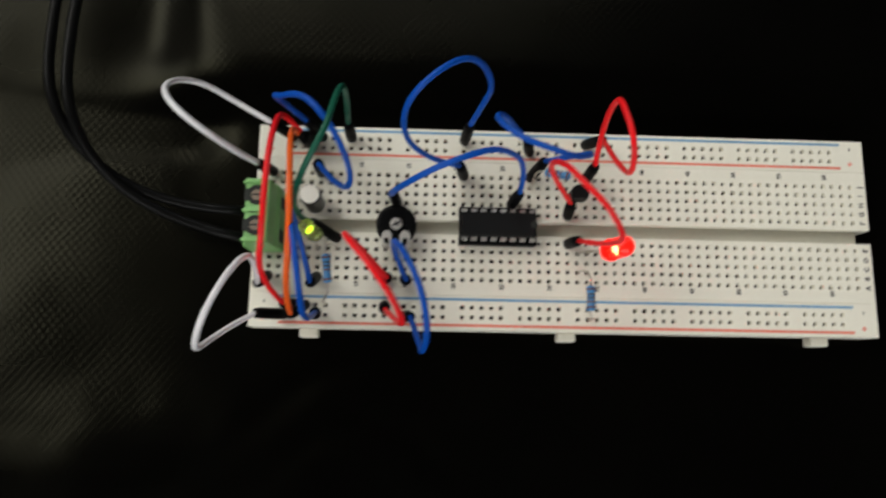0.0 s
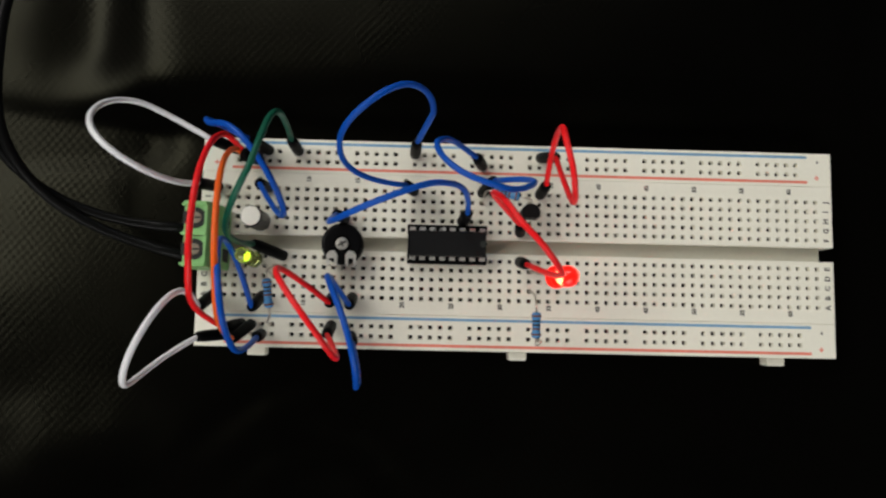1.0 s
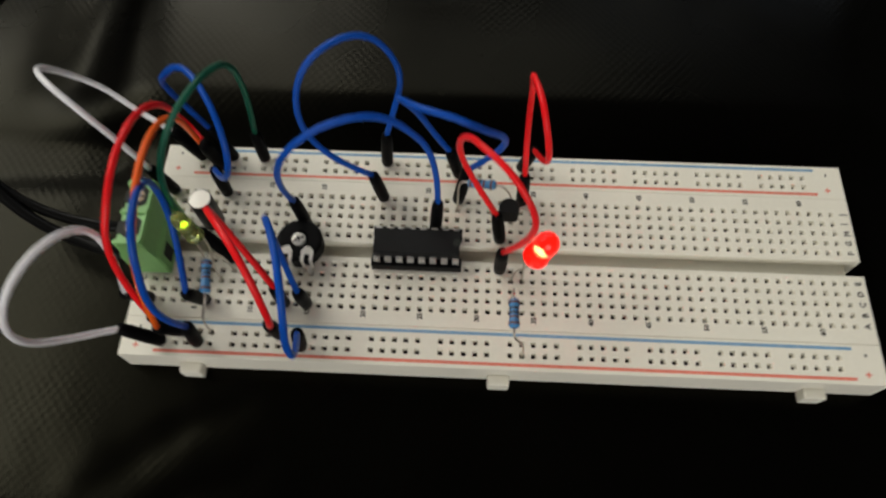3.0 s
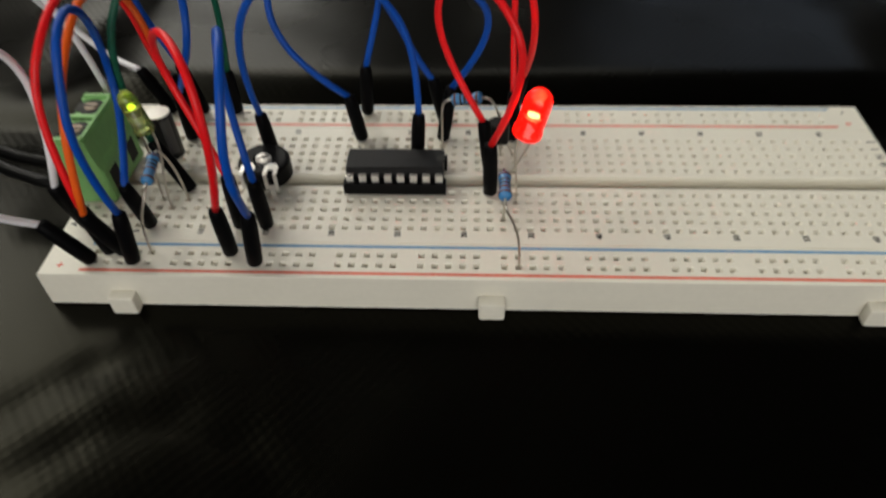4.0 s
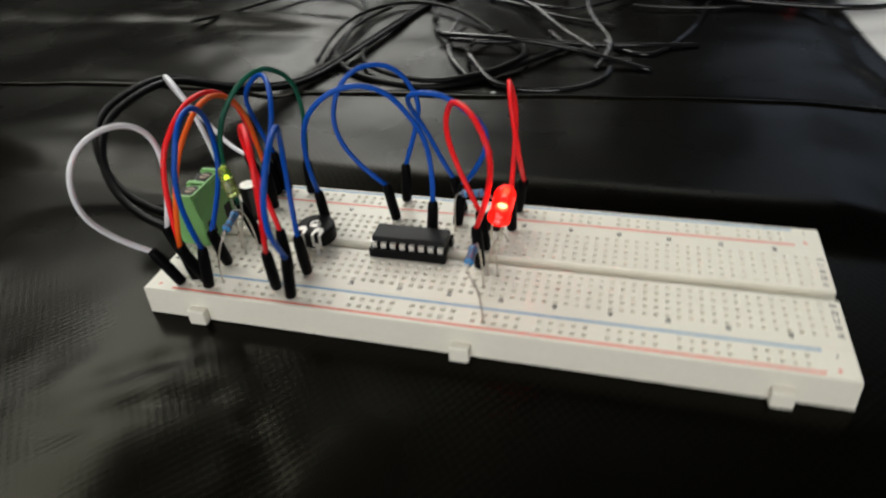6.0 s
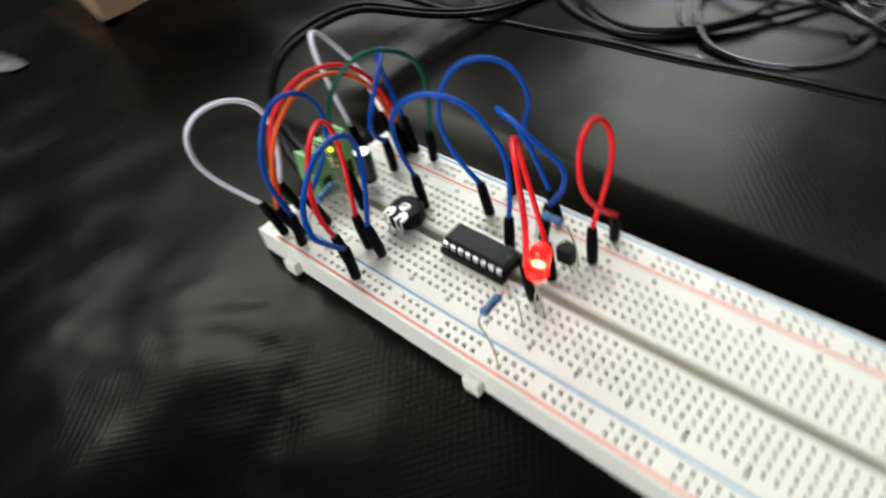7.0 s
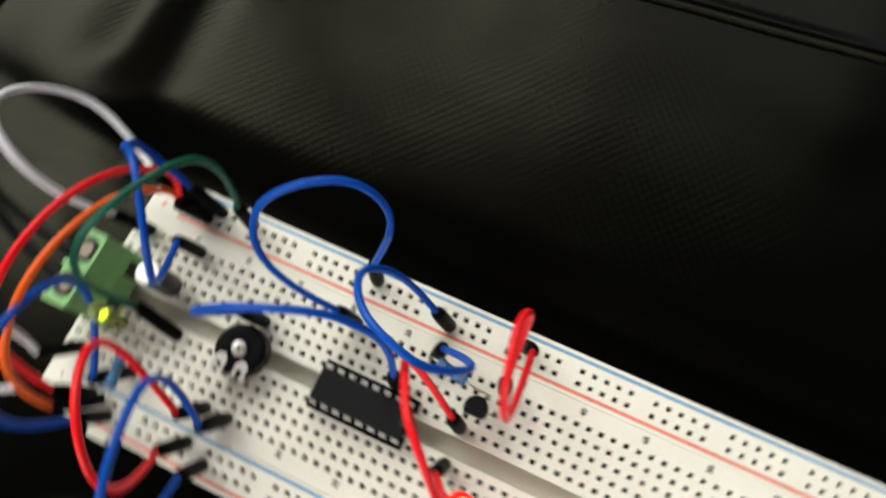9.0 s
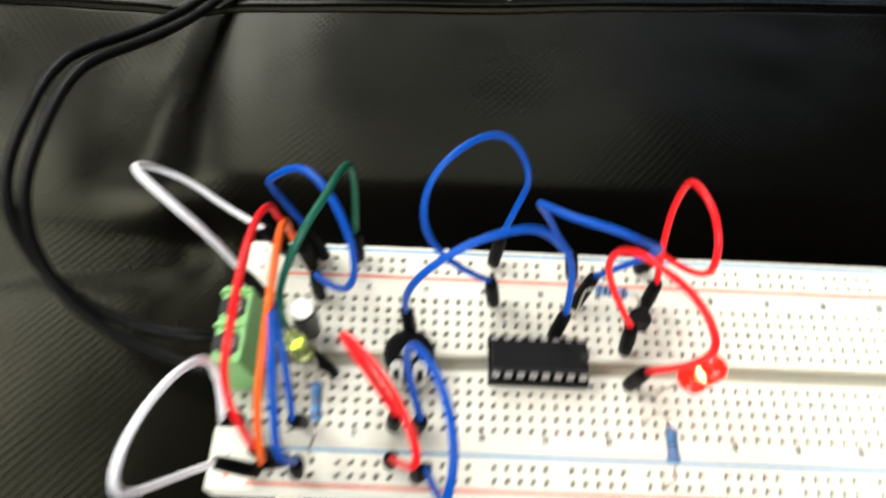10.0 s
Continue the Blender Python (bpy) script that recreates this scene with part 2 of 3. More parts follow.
def tube(points, radius, seg=10, wobble=0.0):
    """A round tube along points, with closed ends; radius may be a list."""
    pts = [Vector(p) for p in points]
    bm = bmesh.new()
    side = None
    rings = []
    for i, p in enumerate(pts):
        d = (pts[min(i + 1, len(pts) - 1)] - pts[max(i - 1, 0)]).normalized()
        side = d.orthogonal() if side is None else side - d * side.dot(d)
        side.normalize()
        up = d.cross(side)
        r = radius[i] if isinstance(radius, (list, tuple)) else radius
        r *= 1 + wobble * noise.noise(p * 0.2)
        rings.append([bm.verts.new(p + r * (side * math.cos(2 * math.pi * k / seg) + up * math.sin(2 * math.pi * k / seg))) for k in range(seg)])
    for a, b in zip(rings, rings[1:]):
        for k in range(seg):
            j = (k + 1) % seg
            bm.faces.new((a[k], a[j], b[j], b[k]))
    bm.faces.new(rings[0][::-1])
    bm.faces.new(rings[-1])
    return bm


# ---- room, table and cloth ----
TOP = 9.0
EDGE = [(236, -300), (192, -60), (169, 40), (157, 97), (154, 115), (151, 133), (145, 154), (141, 178), (138, 210), (136, 245), (134, 330), (122, 440)]


def edge_x(y):
    for (xa, ya), (xb, yb) in zip(EDGE, EDGE[1:]):
        if ya <= y <= yb:
            return xa + (xb - xa) * (y - ya) / (yb - ya)
    return EDGE[0][0] if y < EDGE[0][1] else EDGE[-1][0]


def seam_y(x):
    return 117.2 + 0.055 * x + 0.8 * math.sin(x * 0.02)


def smoothstep(a, b, v):
    s = min(max((v - a) / (b - a), 0), 1)
    return s * s * (3 - 2 * s)


CREASES = [(-84, -53), (-70, -42), (-57, -36), None, (-80, -68), (-67, -56), (-53, -51), (-41, -55), (-30, -66)]


def segment_distance(x, y, a, b):
    dx, dy = b[0] - a[0], b[1] - a[1]
    k = min(max(((x - a[0]) * dx + (y - a[1]) * dy) / (dx * dx + dy * dy), 0), 1)
    return math.hypot(x - a[0] - k * dx, y - a[1] - k * dy)


def slope_after(y, start, ease):
    """Zero before start, then a rising line, with a rounded bend."""
    d = y - start
    return 0.5 * (d + math.sqrt(d * d + ease * ease))


def cloth_height(x, y):
    """Soft folds that flatten out under the board."""
    q = Vector((x * 0.012, y * 0.012, 3.1))
    fold = noise.noise(q) * 7 + noise.noise(q * 2.3 + Vector((5, 1, 0))) * 3.0 + noise.noise(q * 5) * 0.8
    d = max(abs(x) - 86, abs(y) - 31, 0)
    k = smoothstep(0, 60, d)
    left = smoothstep(-60, -170, x)
    z = 0.7 + (fold - 1.2) * k * (0.2 + 0.2 * left)
    z += (6.6 * smoothstep(27, 48, y) - 0.068 * (slope_after(y, 45, 12) - slope_after(y, 114, 10))) * smoothstep(40, 0, abs(x) - 90)
    gap = smoothstep(-88, -104, x)
    z -= 2.6 * gap * math.exp(-((y - 28) / 8) ** 2) + 2.0 * smoothstep(38, 55, y) * math.exp(-((x + 116) / 9) ** 2)
    z += 0.9 * noise.noise(q * 3.4 + Vector((2, 7, 1))) * smoothstep(-34, -60, y) * smoothstep(50, -30, x)
    z += 0.12 * math.sin((x + 0.5 * y) * 0.16 + 2 * noise.noise(q * 1.5)) * smoothstep(-45, -75, y) * smoothstep(20, -60, x)
    z = max(z, -1.6)
    z += 0.9 * smoothstep(50, -70, x) * smoothstep(-34, -60, y) * smoothstep(-190, -120, x)
    z += 5.0 * smoothstep(-90, -170, x) * (smoothstep(200, 212, y) - smoothstep(214, 222, y))
    z += 1.2 * smoothstep(140, 170, y) * noise.noise(Vector((x * 0.02, y * 0.045, 9.0)))
    z += 4.0 * smoothstep(-118, -205, x) * smoothstep(-285, -215, x) * smoothstep(25, 60, y) * smoothstep(190, 150, y)
    z -= 0.105 * min(max(-31 - y, 0), 58) * smoothstep(-68, -26, x)
    z += (0.24 * noise.noise(q * 7 + Vector((1, 4, 2))) + 0.13 * noise.noise(q * 13)) * smoothstep(-34, -50, y) * smoothstep(15, -40, x)
    z -= 0.035 * min(max(y - 122, 0), 30)
    for a, b in zip(CREASES, CREASES[1:]):
        z -= 0.35 * math.exp(-(segment_distance(x, y, a, b) / 3.4) ** 2) if a and b else 0
    s = y - seam_y(x)
    z += (0.45 * math.exp(-((s - 2.4) / 1.8) ** 2) - 1.6 * math.exp(-(s / 0.8) ** 2)) * smoothstep(150, 120, x)
    return z


def build_cloth():
    ys = [-300 + i * 8 for i in range(25)] + [-100 + i * 2 for i in range(100)] + [100 + i * 0.4 for i in range(100)] + [140 + i * 8 for i in range(37)]
    verts, faces = [], []
    nx = 230
    for y in ys:
        xe = edge_x(y)
        for i in range(nx + 1):
            s = i / nx
            x = -620 + (xe + 620) * (s ** 0.55)
            hem = smoothstep(9, 7, xe - x) * smoothstep(0.0, 1.0, xe - x)
            verts.append((x, y, cloth_height(x, y) * smoothstep(0, 14, xe - x) + 0.9 * hem - 0.2 - 5.0 * smoothstep(26, 0, xe - x)))
    w = nx + 1
    for r in range(len(ys) - 1):
        for i in range(nx):
            faces.append((r * w + i, r * w + i + 1, (r + 1) * w + i + 1, (r + 1) * w + i))
    # hem drops to the table
    base = len(verts)
    for r, y in enumerate(ys):
        verts.append((edge_x(y) + 0.3, y, -8.2))
    for r in range(len(ys) - 1):
        faces.append((r * w + nx, base + r, base + r + 1, (r + 1) * w + nx))
    ob = link_mesh("vinyl_cloth", verts, faces, VINYL, smooth=True)
    tagged(ob, "black leather-look vinyl cloth with a stitched seam and soft folds", "cloth", kind="structure")


build_cloth()
table = part("table_top", box_bm(-800, 800, -420, 560, -36, -6.8, 2.0), TABLE_WHITE, None)
tagged(table, "white laminate table top under the black vinyl", "table", kind="structure")
floor = part("floor", box_bm(-1620, 1700, -1700, 1820, -790, -750), WOOD, None)
tagged(floor, "brown wooden floor of the room", "floor", kind="structure")
tagged(part("wall_east", box_bm(1600, 1700, -1700, 1820, -750, 2400), WALL, None), "unseen dark wall closing the room off", "wall", kind="structure")


def window_wall(name, along, lo, hi, depth0, depth1, openings, label):
    """A wall with openings (from, to, sill, head) for windows and added lamps; along says which axis it runs on."""
    bm = bmesh.new()
    pieces, start = [], lo
    for w0, w1, z0, z1 in openings:
        pieces += [(start, w0, -750, 2400), (w0, w1, -750, z0), (w0, w1, z1, 2400)]
        start = w1
    for a0, a1, c0, c1 in pieces + [(start, hi, -750, 2400)]:
        if along == "x":
            box_bm(a0, a1, depth0, depth1, c0, c1, bm=bm)
        else:
            box_bm(depth0, depth1, a0, a1, c0, c1, bm=bm)
    tagged(part(name, bm, WALL, None), label, "wall", kind="structure")


window_wall("wall_north", "x", -1500, 1600, 1700, 1820, [(-1040, -420, 520, 2200), (-260, 345, 1210, 2050), (345, 600, 490, 2050), (600, 1260, 490, 1205)], "unseen wall with a tall window opening and a stepped opening for added sheen lamps")
window_wall("wall_west", "y", -1600, 1820, -1620, -1500, [(-40, 1560, 1150, 2300)], "plain wall with a wide window opening")
window_wall("wall_south", "x", -1620, 1600, -1700, -1600, [(-900, 900, 200, 1500)], "unseen wall with an opening for the added fill lamp behind the viewer")
tagged(part("ceiling", box_bm(-1620, 1700, -1700, 1820, 2400, 2450), WALL, None), "unseen dark ceiling that keeps the vinyl's reflections black", "ceiling", kind="structure")

# ---- breadboard ----
PITCH = 2.54


def col(n):
    return (n - 32) * PITCH


ROW = {r: y for r, y in zip("abcdefghij", [-13.97, -11.43, -8.89, -6.35, -3.81, 3.81, 6.35, 8.89, 11.43, 13.97])}
RAIL = {"top_out": 23.85, "top_in": 21.3, "bottom_in": -21.3, "bottom_out": -23.85}


def strip(name, parent, x0, x1, y0, y1, xs, ys, has_hole, z0=0.8, label=""):
    """A slab whose top is pierced by square, chamfered contact holes."""
    a, b, dep = 0.66, 0.46, 0.5
    gx = sorted([x0, x1] + [v + s * a for v in xs for s in (-1, 1)])
    gy = sorted([y0, y1] + [v + s * a for v in ys for s in (-1, 1)])
    ex = 0.25
    verts, faces, mats = [], [], []

    def quad(p, m=0):
        i = len(verts)
        verts.extend(p)
        faces.append((i, i + 1, i + 2, i + 3))
        mats.append(m)

    for i in range(len(gx) - 1):
        for j in range(len(gy) - 1):
            xa, xb, ya, yb = gx[i], gx[i + 1], gy[j], gy[j + 1]
            if i % 2 and j % 2 and has_hole(i // 2, j // 2):
                cx, cy = (xa + xb) / 2, (ya + yb) / 2
                o = [(xa, ya), (xb, ya), (xb, yb), (xa, yb)]
                n = [(cx + sx * b, cy + sy * b) for sx, sy in ((-1, -1), (1, -1), (1, 1), (-1, 1))]
                for k in range(4):
                    l = (k + 1) % 4
                    quad([(*o[k], TOP), (*o[l], TOP), (*n[l], TOP - dep), (*n[k], TOP - dep)])
                    quad([(*n[k], TOP - dep), (*n[l], TOP - dep), (*n[l], TOP - 1.3), (*n[k], TOP - 1.3)])
                    quad([(*n[k], TOP - 1.3), (*n[l], TOP - 1.3), (*n[l], TOP - 4), (*n[k], TOP - 4)], 1)
                quad([(*p, TOP - 4) for p in n], 1)
            else:
                quad([(xa, ya, TOP), (xb, ya, TOP), (xb, yb, TOP), (xa, yb, TOP)])
    # rounded shoulder, then the sides
    top = [(x0, y0), (x1, y0), (x1, y1), (x0, y1)]
    cx, cy = (x0 + x1) / 2, (y0 + y1) / 2
    grow = [(x + math.copysign(ex, x - cx), y + math.copysign(min(ex, 0.08), y - cy)) for x, y in top]
    foot = [(x + math.copysign(0.35, x - cx), y) for x, y in grow]
    for k in range(4):
        l = (k + 1) % 4
        quad([(*top[l], TOP), (*top[k], TOP), (*grow[k], TOP - ex), (*grow[l], TOP - ex)])
        quad([(*grow[l], TOP - ex), (*grow[k], TOP - ex), (*foot[k], z0), (*foot[l], z0)])
    quad([(*p, z0) for p in foot[::-1]])
    ob = link_mesh(name, verts, faces, [IVORY, CONTACT], parent, label, False, mats)
    return ob


board = thing("breadboard", "ivory plastic solderless breadboard with red and blue rail lines", "breadboard")
XS = [col(i) for i in range(1, 64)]
HX = 82.95
strip("terminal_strip", board, -HX, HX, 1.95, 18.1, XS, [ROW[r] for r in "fghij"], lambda i, j: True)
strip("terminal_strip", board, -HX, HX, -18.1, -1.95, XS, [ROW[r] for r in "abcde"], lambda i, j: True)
RAIL_COLS = [3 + 6 * k + q for k in range(10) for q in range(5)]
RX = [col(i) for i in RAIL_COLS]
strip("power_rail", board, -HX, HX, 18.25, 27.1, RX, [RAIL["top_in"], RAIL["top_out"]], lambda i, j: True)
strip("power_rail", board, -HX, HX, -27.1, -18.25, RX, [RAIL["bottom_out"], RAIL["bottom_in"]], lambda i, j: True)
part("channel_floor", box_bm(-81.2, 80.6, -1.95, 1.95, 0.9, TOP - 2.6), CHANNEL_SHADED, board)
for y, mat, nm in ((26.05, INK_BLUE, "blue_line"), (19.35, INK_RED, "red_line"), (-19.2, INK_BLUE, "blue_line"), (-25.95, INK_RED, "red_line")):
    part(nm, box_bm(-75.5, 76.6, y - 0.36, y + 0.36, TOP - 0.02, TOP + 0.02), mat, board)
for x in (-68.2, 0.3, 69.2):
    bm = box_bm(x - 2.4, x + 2.4, -29.6, -27.1, 0.6, 4.9, 0.5)
    part("lug", bm, IVORY, board)


def lettering(text, x, y, size, mat, parent, name, turn=90):
    cu = bpy.data.curves.new("lettering", "FONT")
    cu.body, cu.size, cu.align_x, cu.align_y, cu.extrude, cu.resolution_u = text, size * MM, "CENTER", "CENTER", 0.00001, 2
    cu.offset = 0.00007
    tmp = bpy.data.objects.new("lettering", cu)
    me = bpy.data.meshes.new_from_object(tmp)
    bpy.data.objects.remove(tmp)
    me.materials.clear()
    me.materials.append(mat)
    ob = new(name, me)
    ob.parent = parent
    ob.matrix_basis = pose(x * MM, y * MM, (TOP + 0.02) * MM, 0, 0, turn)
    return ob


for n in range(5, 61, 5):
    lettering(str(n), col(n) + 0.45, 16.55, 1.55, INK_BLACK, board, "number")
    lettering(str(n), col(n) + 0.15, -15.7, 1.55, INK_BLACK, board, "number")
for r, y in ROW.items():
    for x in (-81.3, 81.4):
        lettering(r.upper(), x, y, 1.9, INK_BLACK, board, "letter")
for y0, y1 in ((26.0, 21.6), (-19.4, -25.6)):
    for x in (-79.6, 79.2):
        lettering("-", x, y0 - 1.2, 2.6, INK_BLACK, board, "minus_sign")
        lettering("+", x, y1 - 1.2 if y1 > 0 else y1 + 0.6, 2.4, INK_RED, board, "plus_sign", 0)

# ---- jumper wires ----


def jumper(colour, a, b, ctrl, label):
    """A jumper lead from hole a to hole b: insulated wire, two moulded boots, two pins."""
    t = thing("jumper_wire", label, "jumper wire", "jumper wires", at=(a[0], a[1], TOP))
    pts = spline(ctrl, 64)
    part("insulation", tube(pts, 0.68, 10), WIRE[colour], t, smooth=True)
    for hole, end, nxt in ((a, Vector(ctrl[0]), Vector(pts[3])), (b, Vector(ctrl[-1]), Vector(pts[-4]))):
        foot = Vector((hole[0], hole[1], TOP + 0.25))
        d = (end - foot)
        tip = end + d.normalized() * 0.6
        ring = [foot, foot + d * 0.03, foot + d * 0.35, foot + d * 0.8, end, tip]
        part("boot", tube(ring, [1.05, 1.4, 1.48, 1.42, 1.25, 0.8], 12), BOOT, t, smooth=True)
        part("pin", tube([Vector((hole[0], hole[1], TOP - 3.5)), Vector((hole[0], hole[1], TOP)), foot + d * 0.05], 0.3, 6), STEEL, t)
    return t


def at(c, y):
    return (col(c), y)


jumper("white", at(3, RAIL["top_out"]), at(1, ROW["j"]), [(-77.3, 23.4, 20.5), (-84.5, 27.4, 20.5), (-89, 29.3, 23), (-93.1, 31.1, 26.1), (-97.7, 29.6, 32.7), (-97, 21.5, 45.6), (-88.5, 12.5, 50.4), (-78.8, 8.5, 39), (-80.1, 12.6, 21.1)], "white jumper wire looping beyond the board's corner")
jumper("white", at(3, RAIL["bottom_out"]), at(1, ROW["a"]), [(-78.9, -24.5, 18.9), (-81.6, -26.4, 21.4), (-85.1, -29.8, 26.9), (-87, -33.6, 34.9), (-84.5, -34.2, 47.2), (-81.5, -27.4, 53), (-75.8, -15.5, 51.5), (-75.5, -12.2, 38.1), (-78.5, -17.4, 21.2)], "white jumper wire with one boot leaning outward")
jumper("red", at(5, RAIL["top_out"]), at(4, RAIL["bottom_in"]), [(-69.4, 20.3, 20.7), (-74, 25.9, 19.5), (-74.1, 23.6, 25.9), (-72.5, 19.2, 37.7), (-71.6, 9.6, 48.2), (-71.4, -3.5, 51.5), (-72.1, -12.6, 47.4), (-75, -18.2, 38.3), (-72.1, -22.1, 20.4)], "long red jumper wire arching across the board")
jumper("orange", at(5, RAIL["top_in"]), at(5, RAIL["bottom_in"]), [(-69.4, 19.7, 20.8), (-71.7, 22, 19.4), (-70.8, 20.1, 26.6), (-69.1, 15.4, 38.9), (-67, 5.3, 49), (-65.8, -6.1, 52.6), (-66.3, -14.8, 48.5), (-68.6, -22.1, 38.5), (-70.1, -24.7, 21.2)], "long orange jumper wire arching across the board")
jumper("blue", at(6, ROW["a"]), at(6, RAIL["bottom_out"]), [(-65.8, -17.1, 21.2), (-68.2, -5, 27.7), (-69.3, -0.7, 37.3), (-66.6, -5.5, 48), (-64.2, -13.3, 54.2), (-63.3, -20.4, 53.2), (-63.6, -24.2, 46.7), (-64.3, -28.2, 36.7), (-64.2, -24.2, 21.2)], "tall blue jumper wire beside the green terminal block")
jumper("green", at(9, RAIL["top_out"]), at(8, ROW["e"]), [(-58.4, 24.2, 19.4), (-57.1, 29.7, 40.8), (-58.3, 16, 52.1), (-59.6, 10.1, 53.3), (-59.2, 13.2, 52.1), (-59.2, 10.8, 53.6), (-64.2, 2.7, 51.1), (-69.6, -3.4, 36.1), (-66.3, -1.8, 19.7)], "dark green jumper wire with a slanting boot")
jumper("blue", at(6, ROW["j"]), at(6, RAIL["top_out"]), [(-65.3, 12.9, 21.3), (-59.2, 4.5, 30.3), (-54, 0.9, 39.1), (-55.7, 8.9, 48), (-64.2, 20.6, 49.8), (-70.7, 21.2, 43.5), (-72.7, 23, 40), (-74.6, 25.1, 35.1), (-68.3, 23.7, 21.7)], "blue jumper wire looping over the board's corner")
jumper("blue", at(21, RAIL["top_out"]), at(21, ROW["j"]), [(-27.3, 24.2, 20.7), (-23.7, 27.8, 32.8), (-23.4, 27.1, 35.5), (-23.6, 30.9, 37.6), (-29.4, 31.4, 48.2), (-39.1, 23.5, 50.8), (-45.8, 18.4, 41.1), (-41.9, 12.5, 30.1), (-29.5, 13.6, 20.1)], "blue jumper wire in a wide round loop")
jumper("blue", at(14, ROW["g"]), at(26, ROW["g"]), [(-46.4, 5.8, 20.9), (-47.3, 0.1, 40.7), (-39.8, 2.3, 51), (-32, 5.3, 52.7), (-27.2, 7.4, 51.3), (-23.5, 9.2, 48.3), (-19.7, 10.3, 42.7), (-14.5, 10.6, 34.3), (-14.5, 6.8, 20.3)], "blue jumper wire from the trimmer to the chip")
jumper("blue", at(28, RAIL["top_in"]), at(28, ROW["j"]), [(-12.3, 21.1, 19.5), (-15.7, 22.3, 23.5), (-19.3, 22.9, 32.9), (-24.4, 19.1, 43), (-18.7, 11.2, 49), (-10.5, 8.6, 50), (-4.9, 7.4, 46.9), (2.8, 13.6, 36.2), (-8.3, 15.1, 21.2)], "blue jumper wire folded beside the chip")
jumper("red", at(34, RAIL["top_out"]), at(34, ROW["j"]), [(7.1, 21.7, 20.2), (8.2, 6.1, 35.9), (6.6, 6.8, 46.2), (5.6, 9.6, 49.7), (4.8, 13.3, 51.3), (3.2, 20.3, 49.7), (4.8, 24.6, 41), (4.5, 22.7, 30.6), (4.8, 14.4, 20.5)], "red jumper wire curled into a loop")
jumper("red", at(32, ROW["f"]), at(32, ROW["e"]), [(-1.4, 4.4, 20.3), (-7.8, 8.6, 29.8), (-11.4, 9.7, 40.4), (-8.4, 6.3, 48.4), (-6, 1.3, 51.6), (-1.8, -2.6, 52.1), (3.2, -8, 48.5), (6.1, -10.3, 39.5), (-0.2, -5.3, 21.9)], "red jumper wire arching over the red LED")
jumper("red", at(13, ROW["a"]), at(13, RAIL["bottom_in"]), [(-47.1, -15.7, 22.6), (-52, -11.2, 31.9), (-56.3, -7.8, 39.8), (-55.3, -9.9, 46.8), (-49.9, -16.2, 51.8), (-44.8, -23, 50.8), (-42.2, -28.1, 43.9), (-43.2, -28, 33.2), (-47.6, -23.1, 21.3)], "red jumper wire looping beside the trimmer")
jumper("blue", at(15, ROW["a"]), at(15, RAIL["bottom_out"]), [(-42.5, -16.1, 21.6), (-47.9, -6, 39), (-40.7, -15.4, 54.5), (-37, -29, 53.3), (-38.4, -34, 41.7), (-38.6, -33, 35.7), (-38.7, -33.5, 37.2), (-38.3, -33.2, 32.7), (-41.4, -24.9, 21.9)], "blue jumper wire looping over the board's front edge")

# ---- components ----


def lead(pts, parent, r=0.27, name="lead"):
    part(name, tube(spline(pts, 20), r, 6), LEAD, parent, smooth=True)


def chip():
    s = thing("chip_socket", "black plastic chip socket plugged across the channel", "chip socket", at=(-19.05, 0, TOP))
    for y0, y1 in ((-5.0, -2.6), (2.6, 5.0)):
        part("side_rail", box_bm(-29.3, -8.8, y0, y1, TOP + 0.4, TOP + 3.0, 0.2), BLACK_PLASTIC, s)
    for x in (-28.6, -19.6, -10.0):
        part("cross_bar", box_bm(x - 0.6, x + 0.6, -2.7, 2.7, TOP + 0.5, TOP + 2.2), BLACK_PLASTIC, s)
    for k in range(8):
        for y in (-3.81, 3.81):
            part("pin", box_bm(col(21 + k) - 0.25, col(21 + k) + 0.25, y - 0.25, y + 0.25, TOP - 3, TOP + 0.5), STEEL, s)
    c = thing("integrated_circuit", "black sixteen-pin chip seated in its socket", "chip", at=(-19.05, 0, TOP + 3))
    prof = [(-3.0, 12.0), (3.0, 12.0), (3.35, 13.4), (3.05, 14.9), (-3.05, 14.9), (-3.35, 13.4)]
    bm = bmesh.new()
    rings = []
    for x in (-28.7, -9.3):
        rings.append([bm.verts.new((x, y, z)) for y, z in prof])
    n = len(prof)
    for k in range(n):
        bm.faces.new((rings[0][k], rings[0][(k + 1) % n], rings[1][(k + 1) % n], rings[1][k]))
    bm.faces.new(rings[0][::-1])
    bm.faces.new(rings[1])
    bmesh.ops.bevel(bm, geom=bm.edges[:], offset=0.15, segments=2, affect="EDGES")
    part("body", bm, BLACK_EPOXY, c)
    # flat dark disc on the top for the shaded notch
    part("notch", lathe([(0.0, 0.0), (0.9, 0.0), (0.9, 0.03), (0, 0.03)], (-9.9, 0, 14.9), seg=16), HOLE_SHADE, c)
    for k in range(8):
        x = col(21 + k)
        for s_ in (-1, 1):
            bm = box_bm(x - 0.72, x + 0.72, min(s_ * 3.2, s_ * 4.15), max(s_ * 3.2, s_ * 4.15), 13.25, 13.55)
            box_bm(x - 0.72, x + 0.72, min(s_ * 3.9, s_ * 4.15), max(s_ * 3.9, s_ * 4.15), 11.4, 13.3, bm=bm)
            box_bm(x - 0.3, x + 0.3, min(s_ * 3.92, s_ * 4.13), max(s_ * 3.92, s_ * 4.13), 10.2, 11.4, bm=bm)
            part("pin", bm, STEEL, c)


chip()


